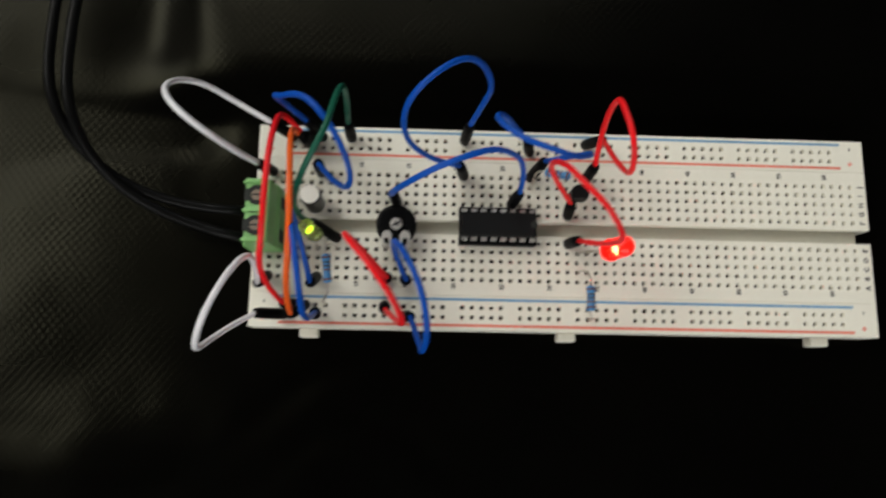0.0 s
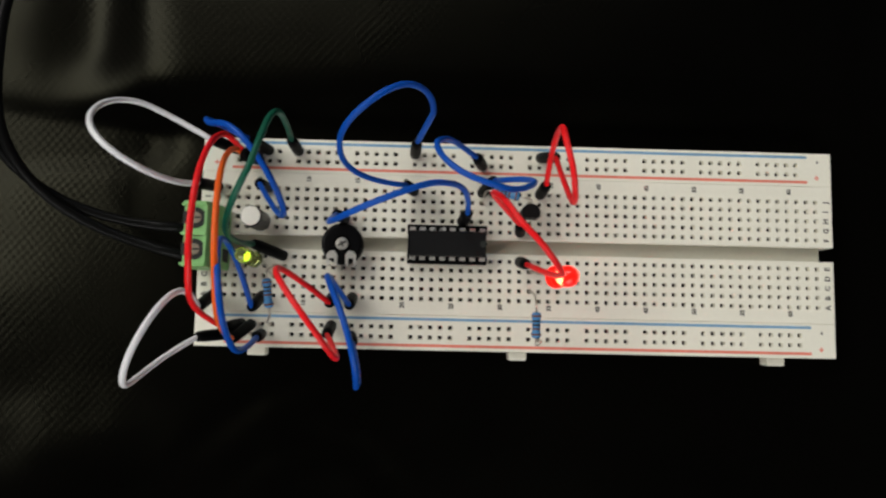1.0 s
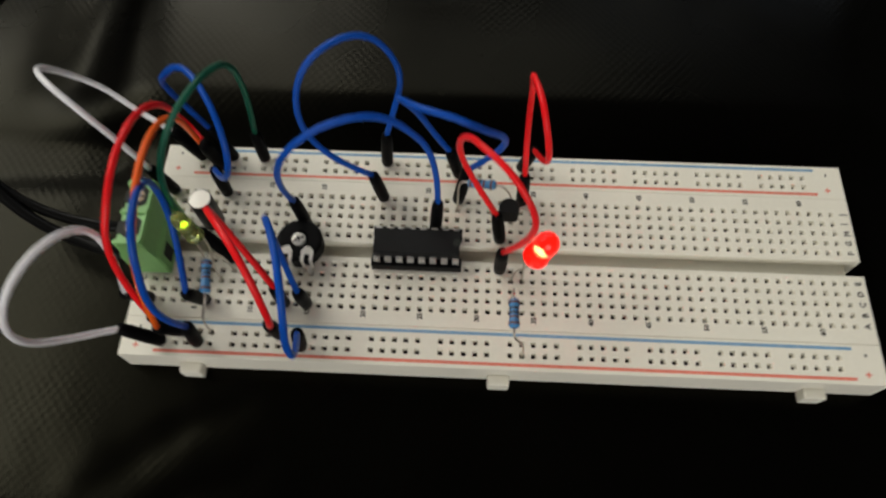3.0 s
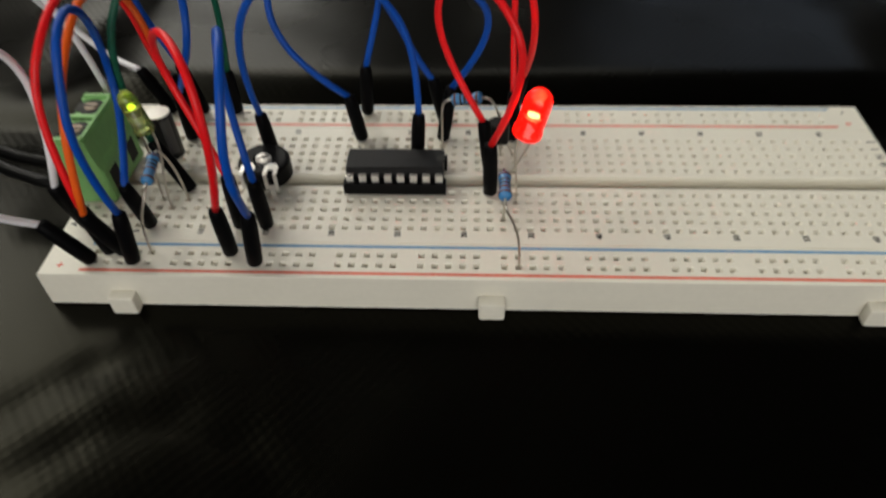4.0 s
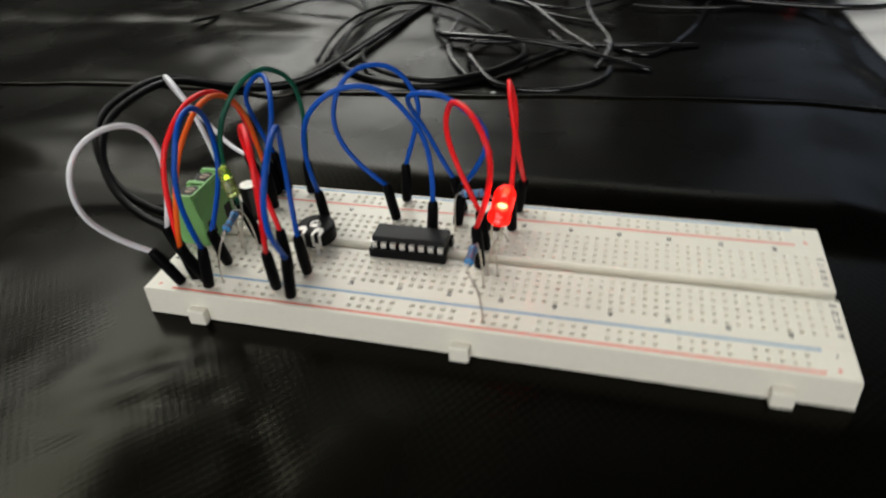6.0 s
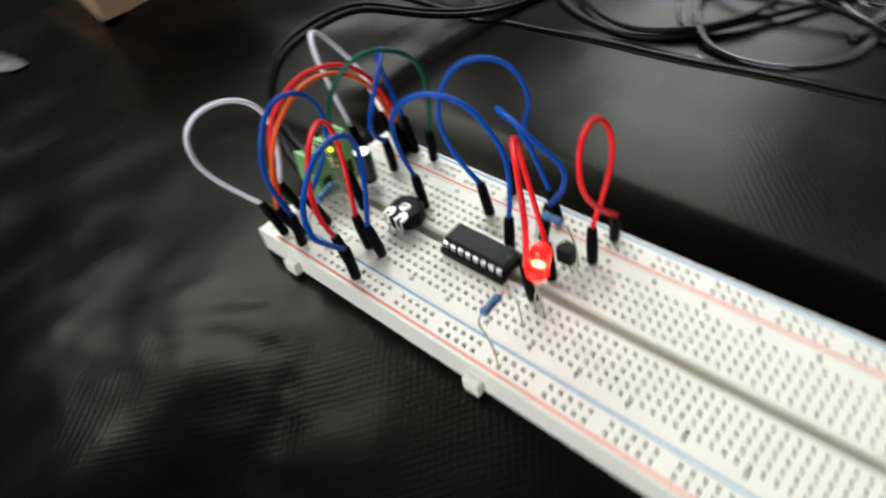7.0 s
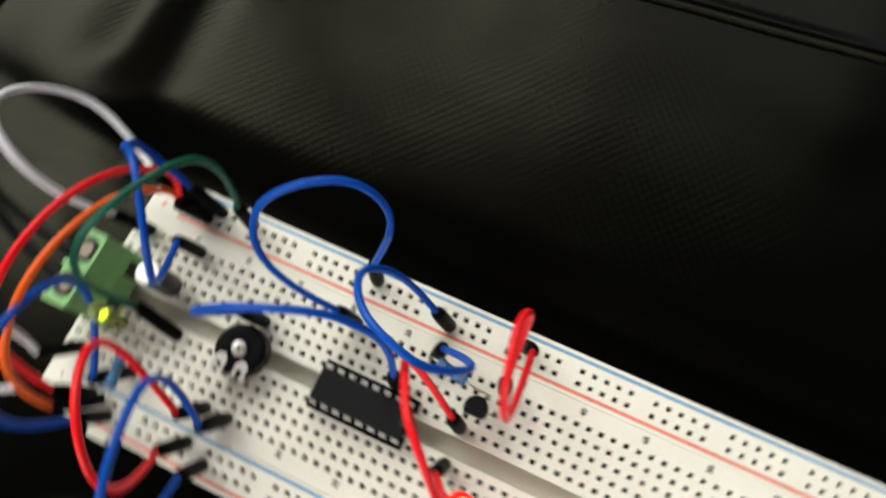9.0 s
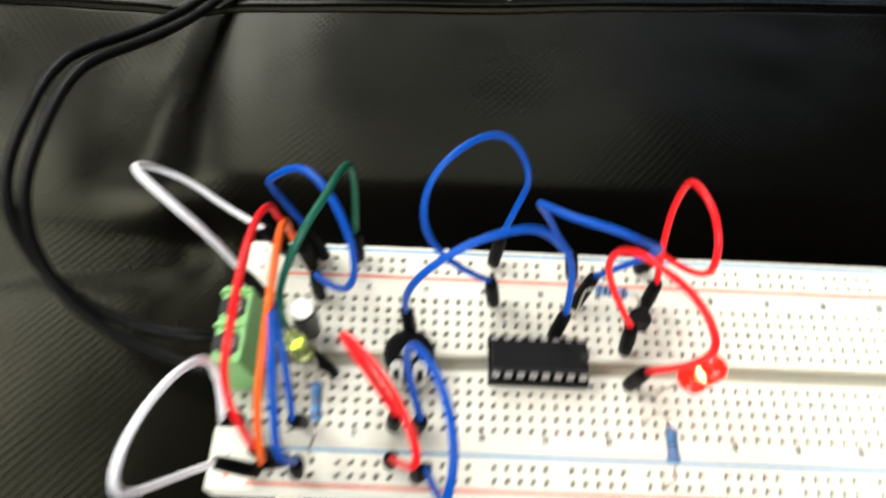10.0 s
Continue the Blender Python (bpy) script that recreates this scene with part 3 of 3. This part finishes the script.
def trimmer():
    cx, cy = -45.6, -0.7
    t = thing("trimmer_potentiometer", "round black trimmer with a slotted metal screw", "trimmer", at=(cx, cy, TOP))
    part("body", lathe([(0, 10.6), (4.8, 10.6), (5.2, 11.0), (5.2, 14.5), (4.9, 14.95), (4.3, 15.1), (2.1, 15.1), (1.95, 14.5), (0, 14.5)], (cx, cy, 0), seg=48), BLACK_PLASTIC, t, smooth=False)
    screw = part("screw", lathe([(0, 14.5), (1.5, 14.5), (1.6, 15.1), (1.5, 15.3), (1.15, 15.35), (1.05, 15.2), (0.95, 15.4), (0, 15.45)], (cx, cy, 0), seg=28), STEEL, t, "slotted metal adjusting screw")
    for w, l, turn in ((0.2, 1.25, 28), (0.16, 0.75, 118)):
        slot = box_bm(-l, l, -w, w, 15.42, 15.5)
        bmesh.ops.rotate(slot, cent=(0, 0, 0), matrix=Matrix.Rotation(radians(turn), 3, "Z"), verts=slot.verts)
        bmesh.ops.translate(slot, vec=(cx, cy, 0), verts=slot.verts)
        # thin dark bar on the screw head for the slot's shade
        part("slot", slot, HOLE_SHADE, screw)
    for s_ in (-1, 1):
        # a five-sided tab with a notch, bent down over the rim
        x = cx + s_ * 2.35
        tab = [(-1.35, -2.9), (-0.55, -1.75), (0.65, -1.95), (1.35, -2.9), (1.35, -5.1), (0.6, -5.1), (0.6, -3.7), (-0.6, -3.7), (-0.6, -5.1), (-1.35, -5.1)]
        bm = bmesh.new()
        low, high = [[bm.verts.new((x + s_ * u, cy + v, z)) for u, v in tab] for z in (15.1, 15.42)]
        n = len(tab)
        for k in range(n):
            bm.faces.new((low[k], low[(k + 1) % n], high[(k + 1) % n], high[k]))
        for ring in (low, high):
            for q in ((0, 1, 2, 3), (0, 3, 6, 7), (3, 4, 5, 6), (0, 7, 8, 9)):
                bm.faces.new([ring[i] for i in q])
        box_bm(x - 1.3, x - 0.65, cy - 5.5, cy - 5.2, 12.6, 15.36, bm=bm)
        box_bm(x + 0.65, x + 1.3, cy - 5.5, cy - 5.2, 12.6, 15.36, bm=bm)
        box_bm(x - 1.3, x + 1.3, cy - 5.5, cy - 5.2, 11.6, 12.6, bm=bm)
        box_bm(x - 0.45, x + 0.45, cy - 5.5, cy - 5.2, TOP - 3, 11.7, bm=bm)
        part("terminal", bm, TAB, t, "bent shiny metal tab")
    part("leg", box_bm(cx - 0.4, cx + 0.4, cy + 4.0, cy + 4.3, TOP - 3, 11.5), STEEL, t)


trimmer()


def capacitor():
    cx, cy = -66.9, 4.8
    t = thing("electrolytic_capacitor", "small black electrolytic capacitor with a bright aluminium top", "capacitor", at=(cx, cy, TOP))
    part("sleeve", lathe([(2.0, 11.6), (2.45, 11.7), (2.55, 12.2), (2.4, 12.8), (2.55, 13.2), (2.55, 21.9), (2.5, 22.15), (2.35, 22.2)], (cx, cy, 0), seg=32), SLEEVE, t, smooth=True)
    part("top", lathe([(2.46, 22.1), (2.3, 22.3), (0, 22.34)], (cx, cy, 0), seg=32), ALU, t, "bright aluminium top")
    bm = bmesh.new()
    ring = []
    for k in range(7):
        ang = radians(-70 + k * 8)
        ring.append([bm.verts.new((cx + 2.6 * math.cos(ang), cy + 2.6 * math.sin(ang), z)) for z in (13.3, 21.7)])
    for a, b in zip(ring, ring[1:]):
        bm.faces.new((a[0], b[0], b[1], a[1]))
    part("stripe", bm, SLEEVE_BAND, t)
    part("base_plug", lathe([(0, 11.5), (2.1, 11.5), (2.1, 12.0), (0, 12)], (cx, cy, 0), seg=20), BLACK_PLASTIC, t)
    lead([(cx - 1.0, cy, 11.6), (cx - 1.0, cy, 10.5), (col(5), 3.81, 10), (col(5), 3.81, 6)], t)
    lead([(cx + 1.0, cy, 11.6), (cx + 1.0, cy, 10.5), (col(6), 3.81, 10), (col(6), 3.81, 6)], t)


capacitor()


def led(base, tip, holes, shell, chip_mat, label, cup=3.9, glow=0.75, lift=0.0, slim=0.86, tall=1.0):
    base, tip = Vector(base), Vector(tip)
    ax = (tip - base).normalized()
    t = thing("led", label, "LED", "LEDs", at=(holes[0][0], holes[0][1], TOP))
    prof = [(0, 0), (2.65, 0), (2.75, 0.2), (2.75, 0.95), (2.5, 1.05), (2.5, 6.1)]
    prof += [(2.5 * math.cos(radians(a)), 6.1 + 2.5 * math.sin(radians(a))) for a in range(10, 90, 10)] + [(0, 8.6)]
    prof = [(rad * slim, h * tall) for rad, h in prof]
    lens = part("lens", lathe(prof, base, ax, 32), shell, t, smooth=True)
    side = ax.cross(Vector((0, 1, 0))).normalized()
    part("reflector_cup", lathe([(0, 3.1), (0.6, 3.1), (1.15, cup), (1.05, cup), (0.5, 3.3), (0, 3.3)], base, ax, 16), STEEL, lens)
    part("glowing_chip", lathe([(0, lift + 3.45), (glow * 0.88, lift + 3.45), (glow, lift + 3.8), (glow * 0.6, lift + 4.3), (0, lift + 4.45)], base, ax, 12), chip_mat, lens, "glowing light-emitting chip")
    for s_, hole in zip((-1, 1), holes):
        p = base + side * s_ * 1.27
        lead([p + ax * 3.0, p, p - ax * 4, Vector((hole[0], hole[1], TOP + 6)), Vector((hole[0], hole[1], TOP)), Vector((hole[0], hole[1], TOP - 3))], t, 0.24)


led((6.0, -8.5, 27.2), (8.1, -8.7, 36.0), (at(33, ROW["d"]), at(34, ROW["d"])), LED_RED, CHIP_RED, "lit red LED on long bent leads above the board", cup=3.7, glow=0.74, lift=0.8, slim=0.98, tall=1.1)
led((-64.4, -6.0, 25.4), (-66.1, -5.3, 33.2), (at(7, ROW["c"]), at(6, ROW["d"])), LED_GREEN, CHIP_GREEN, "lit green LED on long leads beside the terminal block", cup=4.9, glow=0.48, lift=1.6, slim=0.7)


def resistor(a, b, ends, label):
    a, b = Vector(a), Vector(b)
    ax = (b - a).normalized()
    n = (b - a).length
    t = thing("resistor", label, "resistor", "resistors", at=(ends[0][0], ends[0][1], TOP))
    prof = [(0, 0), (0.7, 0.05), (1.05, 0.35), (1.15, 0.8), (1.1, 1.4), (0.95, 1.8), (0.95, n - 1.8), (1.1, n - 1.4), (1.15, n - 0.8), (1.05, n - 0.35), (0.7, n - 0.05), (0, n)]
    body = part("body", lathe(prof, a, ax, 20), RES_BLUE, t, smooth=True)
    for k, (s_, m) in enumerate(((0.9, BAND_BROWN), (2.1, BAND_DARK), (3.0, BAND_DARK), (3.9, BAND_BROWN), (n - 0.9, BAND_BROWN))):
        r = 1.17 if s_ < 1.5 or s_ > n - 1.5 else 0.98
        part("colour_band", lathe([(r, s_ - 0.22), (r + 0.015, s_ - 0.2), (r + 0.015, s_ + 0.2), (r, s_ + 0.22)], a, ax, 20), m, body)
    for p, sgn, e in ((a, -1, ends[0]), (b, 1, ends[1])):
        lead([p - ax * sgn * 0.3, p + ax * sgn * 1.2, p + ax * sgn * 2.2 + Vector((0, 0, -0.6)), Vector((e[0], e[1], p.z * 0.55 + TOP * 0.45)), Vector((e[0], e[1], TOP)), Vector((e[0], e[1], TOP - 3))], t, 0.25)


resistor((2.0, -16.8, 24.9), (2.0, -22.9, 24.6), (at(33, ROW["b"]), at(34, RAIL["bottom_out"])), "blue metal-film resistor standing on long leads near the LED")
resistor((-62.1, -10.2, 23.3), (-61.4, -17.2, 22.4), (at(8, ROW["d"]), at(7, RAIL["bottom_in"])), "blue metal-film resistor standing on leads beside the terminal block")
resistor((-8.0, 12.6, 20.3), (-1.8, 11.2, 21.7), (at(28, ROW["i"]), at(33, ROW["i"])), "blue metal-film resistor lying high behind the chip")


def transistor():
    cx, cy = 1.6, 8.0
    t = thing("transistor", "small black half-round plastic transistor", "transistor", at=(cx, cy, TOP))
    bm = bmesh.new()
    rings = []
    for z, r in ((13.2, 2.25), (13.4, 2.35), (17.6, 2.35), (17.8, 2.2)):
        ring = []
        for k in range(24):
            ang = 2 * math.pi * k / 24
            y = max(r * math.sin(ang), -1.35)
            ring.append(bm.verts.new((cx + r * math.cos(ang), cy + y, z)))
        rings.append(ring)
    for a, b in zip(rings, rings[1:]):
        for k in range(24):
            bm.faces.new((a[k], a[(k + 1) % 24], b[(k + 1) % 24], b[k]))
    bm.faces.new(rings[0][::-1])
    bm.faces.new(rings[-1])
    part("body", bm, BLACK_EPOXY, t)
    for k, c in enumerate((32, 33, 34)):
        x = cx + (k - 1) * 1.27
        lead([(x, cy, 13.4), (x, cy, 12.2), (col(c), ROW["h"], 11.5), (col(c), ROW["h"], TOP - 3)], t, 0.23)


transistor()


def terminal_block():
    t = thing("terminal_block", "green two-way screw terminal block at the board's end", "terminal block", at=(-79, 0, TOP))
    prof = [(-83.6, 9.3), (-75.0, 9.3), (-75.0, 17.0), (-75.6, 18.0), (-76.2, 24.2), (-82.0, 24.0), (-82.3, 19.4), (-83.6, 17.6)]
    bm = bmesh.new()
    rings = [[bm.verts.new((x, y, z)) for x, z in prof] for y in (-7.9, 7.75)]
    n = len(prof)
    for k in range(n):
        bm.faces.new((rings[0][k], rings[0][(k + 1) % n], rings[1][(k + 1) % n], rings[1][k]))
    bm.faces.new(rings[0][::-1])
    bm.faces.new(rings[1])
    bmesh.ops.bevel(bm, geom=bm.edges[:], offset=0.25, segments=2, affect="EDGES")
    body = part("housing", bm, GREEN, t)
    # nothing is cut out: dark discs and boxes paint the shade of each opening
    for y in (-3.75, 3.75):
        well = part("screw_well_shade", lathe([(2.45, 24.1), (2.5, 24.2), (2.4, 24.26), (2.1, 24.26), (0, 24.22)], (-79.2, y, 0.0), seg=24), HOLE_SHADE, body)
        screw = part("screw", lathe([(0, 24.15), (1.3, 24.15), (1.35, 24.3), (1.3, 24.45), (0, 24.45)], (-79.2, y, 0.0), seg=20), DULL, t, "slotted metal clamping screw")
        part("slot", box_bm(-80.4, -78.0, y - 0.22, y + 0.22, 24.42, 24.5), HOLE_SHADE, screw)
        part("wire_entry_shade", box_bm(-83.75, -83.4, y - 2.2, y + 2.2, 10.8, 15.6), HOLE_SHADE, body)
        part("pin", box_bm(-79.4, -78.6, y - 0.35, y + 0.35, TOP - 3, TOP + 0.4), STEEL, t)
    part("groove_shade", box_bm(-81.2, -77.2, -0.62, -0.5, 24.1, 24.3), HOLE_SHADE, body)
    for y in (-7.35, 0.0, 7.2):
        part("lip", box_bm(-81.9, -76.5, y - 0.5, y + 0.5, 24.0, 24.85, 0.15), GREEN, body)
    part("lip", box_bm(-77.0, -76.3, -7.0, 6.9, 24.0, 24.7, 0.15), GREEN, body)
    for y in (-3.75, 3.75):
        part("mouth_shade", box_bm(-82.2, -80.9, y - 1.5, y + 1.5, 21.4, 24.3, 0.1), HOLE_SHADE, body)
    for y in (-4.4, 4.2):
        part("recess_shade", box_bm(-75.08, -74.94, y - 1.6, y + 1.6, 11.0, 15.8), HOLE_SHADE, body)
    for y in (-7.2, -0.0, 7.0):
        part("rib", box_bm(-82.6, -82.0, y - 0.3, y + 0.3, 18.8, 24.1), GREEN, body)


terminal_block()

# ---- cables and clutter round the board ----


def cable(ctrl, r, mat, label, steps=80):
    bm = tube(spline(ctrl, steps), r, 10)
    ob = part("cable", bm, mat, None, smooth=True)
    return tagged(ob, label, "cable", "loose cables")


MAIN = [(-84.5, 2.8, 10.2), (-111.2, 2.8, 9.9), (-129.9, 17.6, 28.5), (-129.2, 39.5, 30.6), (-129.7, 63.2, 29), (-123.2, 81.2, 16.1), (-108, 118, 1.5), (-99, 152, 3.5), (-90, 195, 3.5), (-83, 235, 3.5), (-72, 262, 3.5), (-56, 299, 3.5)]
cable(MAIN, 1.25, CABLE, "black power cable running from the terminal block")
cable([(x + (4.6 if 1 < i < 6 else 2.7 if i > 5 else 0), y - 7.4 if i < 1 else y - 2.2, z) for i, (x, y, z) in enumerate(MAIN)], 1.3, CABLE, "second black power cable from the terminal block")
G = 2.5
cable([(-209, 197, G), (-192, 213, G), (-180, 243, G), (-156, 263, G), (-133, 256, G), (-115, 233, G), (-111, 201, G), (-109, 172, G), (-102, 144, G)], 1.0, CABLE, "thin black cable in a bend on the vinyl")
cable([(-110, 145, G), (-117, 176, G), (-118, 211, G + 1), (-104, 231, G + 1), (-85, 233, G + 3), (-57, 218, G + 3), (-41, 200, G + 1), (-31, 184, G)], 1.0, CABLE, "thin black cable arching over the power cables")
cable([(-106, 147, G), (-113, 177, G), (-112, 206, G), (-100, 226, G + 1)], 0.9, CABLE, "short stretch of thin black cable")
cable([(-72, 214, G), (-64, 184, G + 1), (-50, 172, G + 2), (-30, 173, G + 2), (-5, 177, G + 2), (17, 171, G + 2), (37, 175, G + 2), (60, 182, G)], 1.1, CABLE_GREY, "glossy dark grey cable lying across the tangle")
cable([(-68, 206, G + 1), (-80, 235, G + 1), (-86, 275, G + 2), (-78, 304, G + 2), (-55, 298, G + 2), (-30, 293, G)], 1.0, CABLE, "thin black cable looping round the power cables")
cable([(-50, 250, G), (-37, 244, G + 2), (-23, 234, G + 3), (-11, 203, G + 4), (1, 183, G + 4), (16, 167, G + 2)], 1.0, CABLE_GREY, "glossy grey cable slanting through the tangle")
cable([(-50, 254, G), (-36, 246, G), (-14, 228, G + 1), (10, 225, G + 2), (25, 254, G + 1), (42, 280, G)], 1.0, CABLE_GREY, "thin grey cable bent round the tub")
cable([(-48, 247, G), (-30, 238, G + 1), (-16, 222, G), (4, 214, G), (22, 205, G)], 0.9, CABLE_GREY, "thin grey cable crossing under the tangle")
cable([(22, 262, G + 24), (16, 246, G + 23), (8, 217, G + 18), (8, 203, G + 11), (13, 190, G + 7), (22, 177, G + 4), (23, 163, G + 3), (17, 150, G)], 1.1, CABLE_GREY, "dark cable hanging down into the tangle")
cable([(18, 184, G), (33, 165, G), (42, 168, G), (53, 188, G), (62, 215, G), (69, 252, G)], 1.0, CABLE_GREY, "thin grey cable in an open hook")
cable([(30, 240, G), (53, 234, G), (70, 234, G + 1), (86, 240, G)], 0.9, CABLE_GREY, "short thin grey cable near the black device")
cable([(-8, 196, G), (2, 172, G), (14, 162, G), (32, 160, G)], 0.9, CABLE_GREY, "thin grey cable end on the vinyl")
cable([(-106, 160, G), (-98, 142, G), (-86, 132, G), (-68, 124, G), (-52, 121, G), (-41, 124, G), (-29, 132, G), (-19, 145, G + 1), (-9, 156, G + 1), (0, 168, G + 1), (8, 182, G)], 1.3, CABLE, "black cable in a wide loop beside the seam")
cable([(-94, 168, G), (-90, 148, G + 1), (-79, 135, G + 2), (-62, 126, G + 2), (-49, 123, G + 2), (-39, 127, G + 2), (-28, 134, G + 2), (-18, 144, G + 3), (-13, 156, G + 3), (-16, 169, G + 2), (-22, 180, G + 1), (-34, 188, G)], 1.2, CABLE, "second black cable in a wide loop beside the seam")
cable([(-30, 196, G), (-40, 178, G + 2), (-43, 165, G + 2), (-39, 151, G + 4), (-32, 138, G + 4), (-25, 129, G + 1), (-15, 124, G), (-4, 123, G), (7, 125, G), (19, 133, G), (25, 147, G), (22, 165, G)], 1.2, CABLE_GREY, "glossy black cable coiled into a ring")
cable([(-60, 180, G + 3), (-37, 169, G + 6), (-17, 165, G + 6), (-2, 163, G + 5), (14, 160, G + 3), (40, 150, G)], 1.1, CABLE_GREY, "glossy grey cable over the coil")
cable([(-55, 208, G + 3), (-58, 177, G), (-51, 156, G), (-36, 136, G)], 0.9, CABLE_GREY, "thin grey cable hooked over the tangle")
cable([(50, 280, G + 3), (62, 248, G + 3), (92, 239, G + 2), (132, 236, G + 1), (156, 244, G), (160, 262, G), (150, 285, G)], 1.4, CABLE_GREY, "glossy cable looping past the black device")


def cup():
    ob = part("plastic_cup", lathe([(0, 0.2), (13, 0.2), (14, 1.2), (18, 40), (19, 60), (18, 60), (13, 2), (0, 2)], (8, 270, 0.5), seg=32), CUP_WHITE, None, smooth=True)
    tagged(ob, "white plastic tub standing among the cables", "tub")


cup()


def device():
    t = thing("black_device", "rounded black electronic device with a red standby light", "device", at=(95, 292, 0))
    bm = lathe([(0, 0.5), (26, 0.5), (29, 2), (30, 8), (29, 20), (22, 30), (0, 33)], (0, 0, 0), seg=40)
    for v in bm.verts:
        v.co = Vector((v.co.x * 1.55 + 90, v.co.y * 0.8 + 294, v.co.z + 0.4))
    part("housing", bm, BLACK_PLASTIC, t, smooth=True)
    part("standby_light", lathe([(0, 0), (1.3, 0.0), (1.2, 0.5), (0, 0.8)], (113, 273.2, 7), (0.3, -1, 0.3), 12), STANDBY, t, "glowing red standby light")
    part("plug", box_bm(127, 146, 264, 273, 0.4, 6.5, 1.5), BLACK_PLASTIC, t)


device()


def carton():
    t = thing("cardboard_box", "brown cardboard box standing on the vinyl", "box", at=(-296, 27, 0))
    t.rotation_euler[2] = radians(-10)
    for nm, dims in (("side", (-299, -296, 27, 112, 0.2, 120)), ("side", (-440, -299, 27, 30, 0.2, 120)), ("side", (-440, -437, 30, 112, 0.2, 120)), ("side", (-437, -299, 109, 112, 0.2, 120)), ("bottom", (-437, -299, 30, 109, 0.2, 2))):
        part(nm, box_bm(*dims, 0.4), CARDBOARD, t)


carton()


def bag():
    verts, faces = [], []
    n = 14
    for i in range(n + 1):
        for j in range(n + 1):
            u, v = i / n, j / n
            x = -398 + 105 * u
            y = -68 + 38 * v * (1 - 0.85 * u ** 3) + 46 * u ** 2
            z = 0.6 + 5 * math.sin(math.pi * min(u * 1.05, 1)) * math.sin(math.pi * v) + 2.2 * noise.noise(Vector((u * 7, v * 7, 1))) * math.sin(math.pi * v) * (1 - u)
            verts.append((x, y, max(z, 0.5)))
    for i in range(n):
        for j in range(n):
            faces.append((i * (n + 1) + j, (i + 1) * (n + 1) + j, (i + 1) * (n + 1) + j + 1, i * (n + 1) + j + 1))
    ob = link_mesh("plastic_bag", verts, faces, PAPER_BAG, smooth=False)
    tagged(ob, "crumpled translucent grey plastic bag", "bag")


bag()


def plug():
    t = thing("cable_plug", "black plug with a bright metal end and two pins", "plug", at=(-262, -54, 0))
    part("body", box_bm(-274, -262, -60, -47, 0.2, 9, 1.5), BLACK_PLASTIC, t)
    part("metal_end", box_bm(-262, -259.5, -58, -50, 1.5, 7.5, 0.4), STEEL, t)
    for y in (-56, -52):
        part("pin", tube([(-264, y, 9), (-262, y + 3, 12), (-258, y + 5, 13)], 0.5, 8), STEEL, t)


plug()


def lint():
    bm = lathe([(0, 0), (0.55, 0.15), (0.7, 0.5), (0.35, 0.85), (0, 0.95)], (0, 0, 0), seg=9)
    for v in bm.verts:
        v.co = Vector((-21.5 + v.co.x * 1.5, 120.6 + v.co.y * 0.8, cloth_height(-21.5, 120.6) - 0.35 + v.co.z + 0.2 * noise.noise(v.co * 2)))
    tagged(part("lint", bm, CUP_WHITE, None, smooth=True), "tiny white speck of lint on the vinyl seam", "lint")


lint()
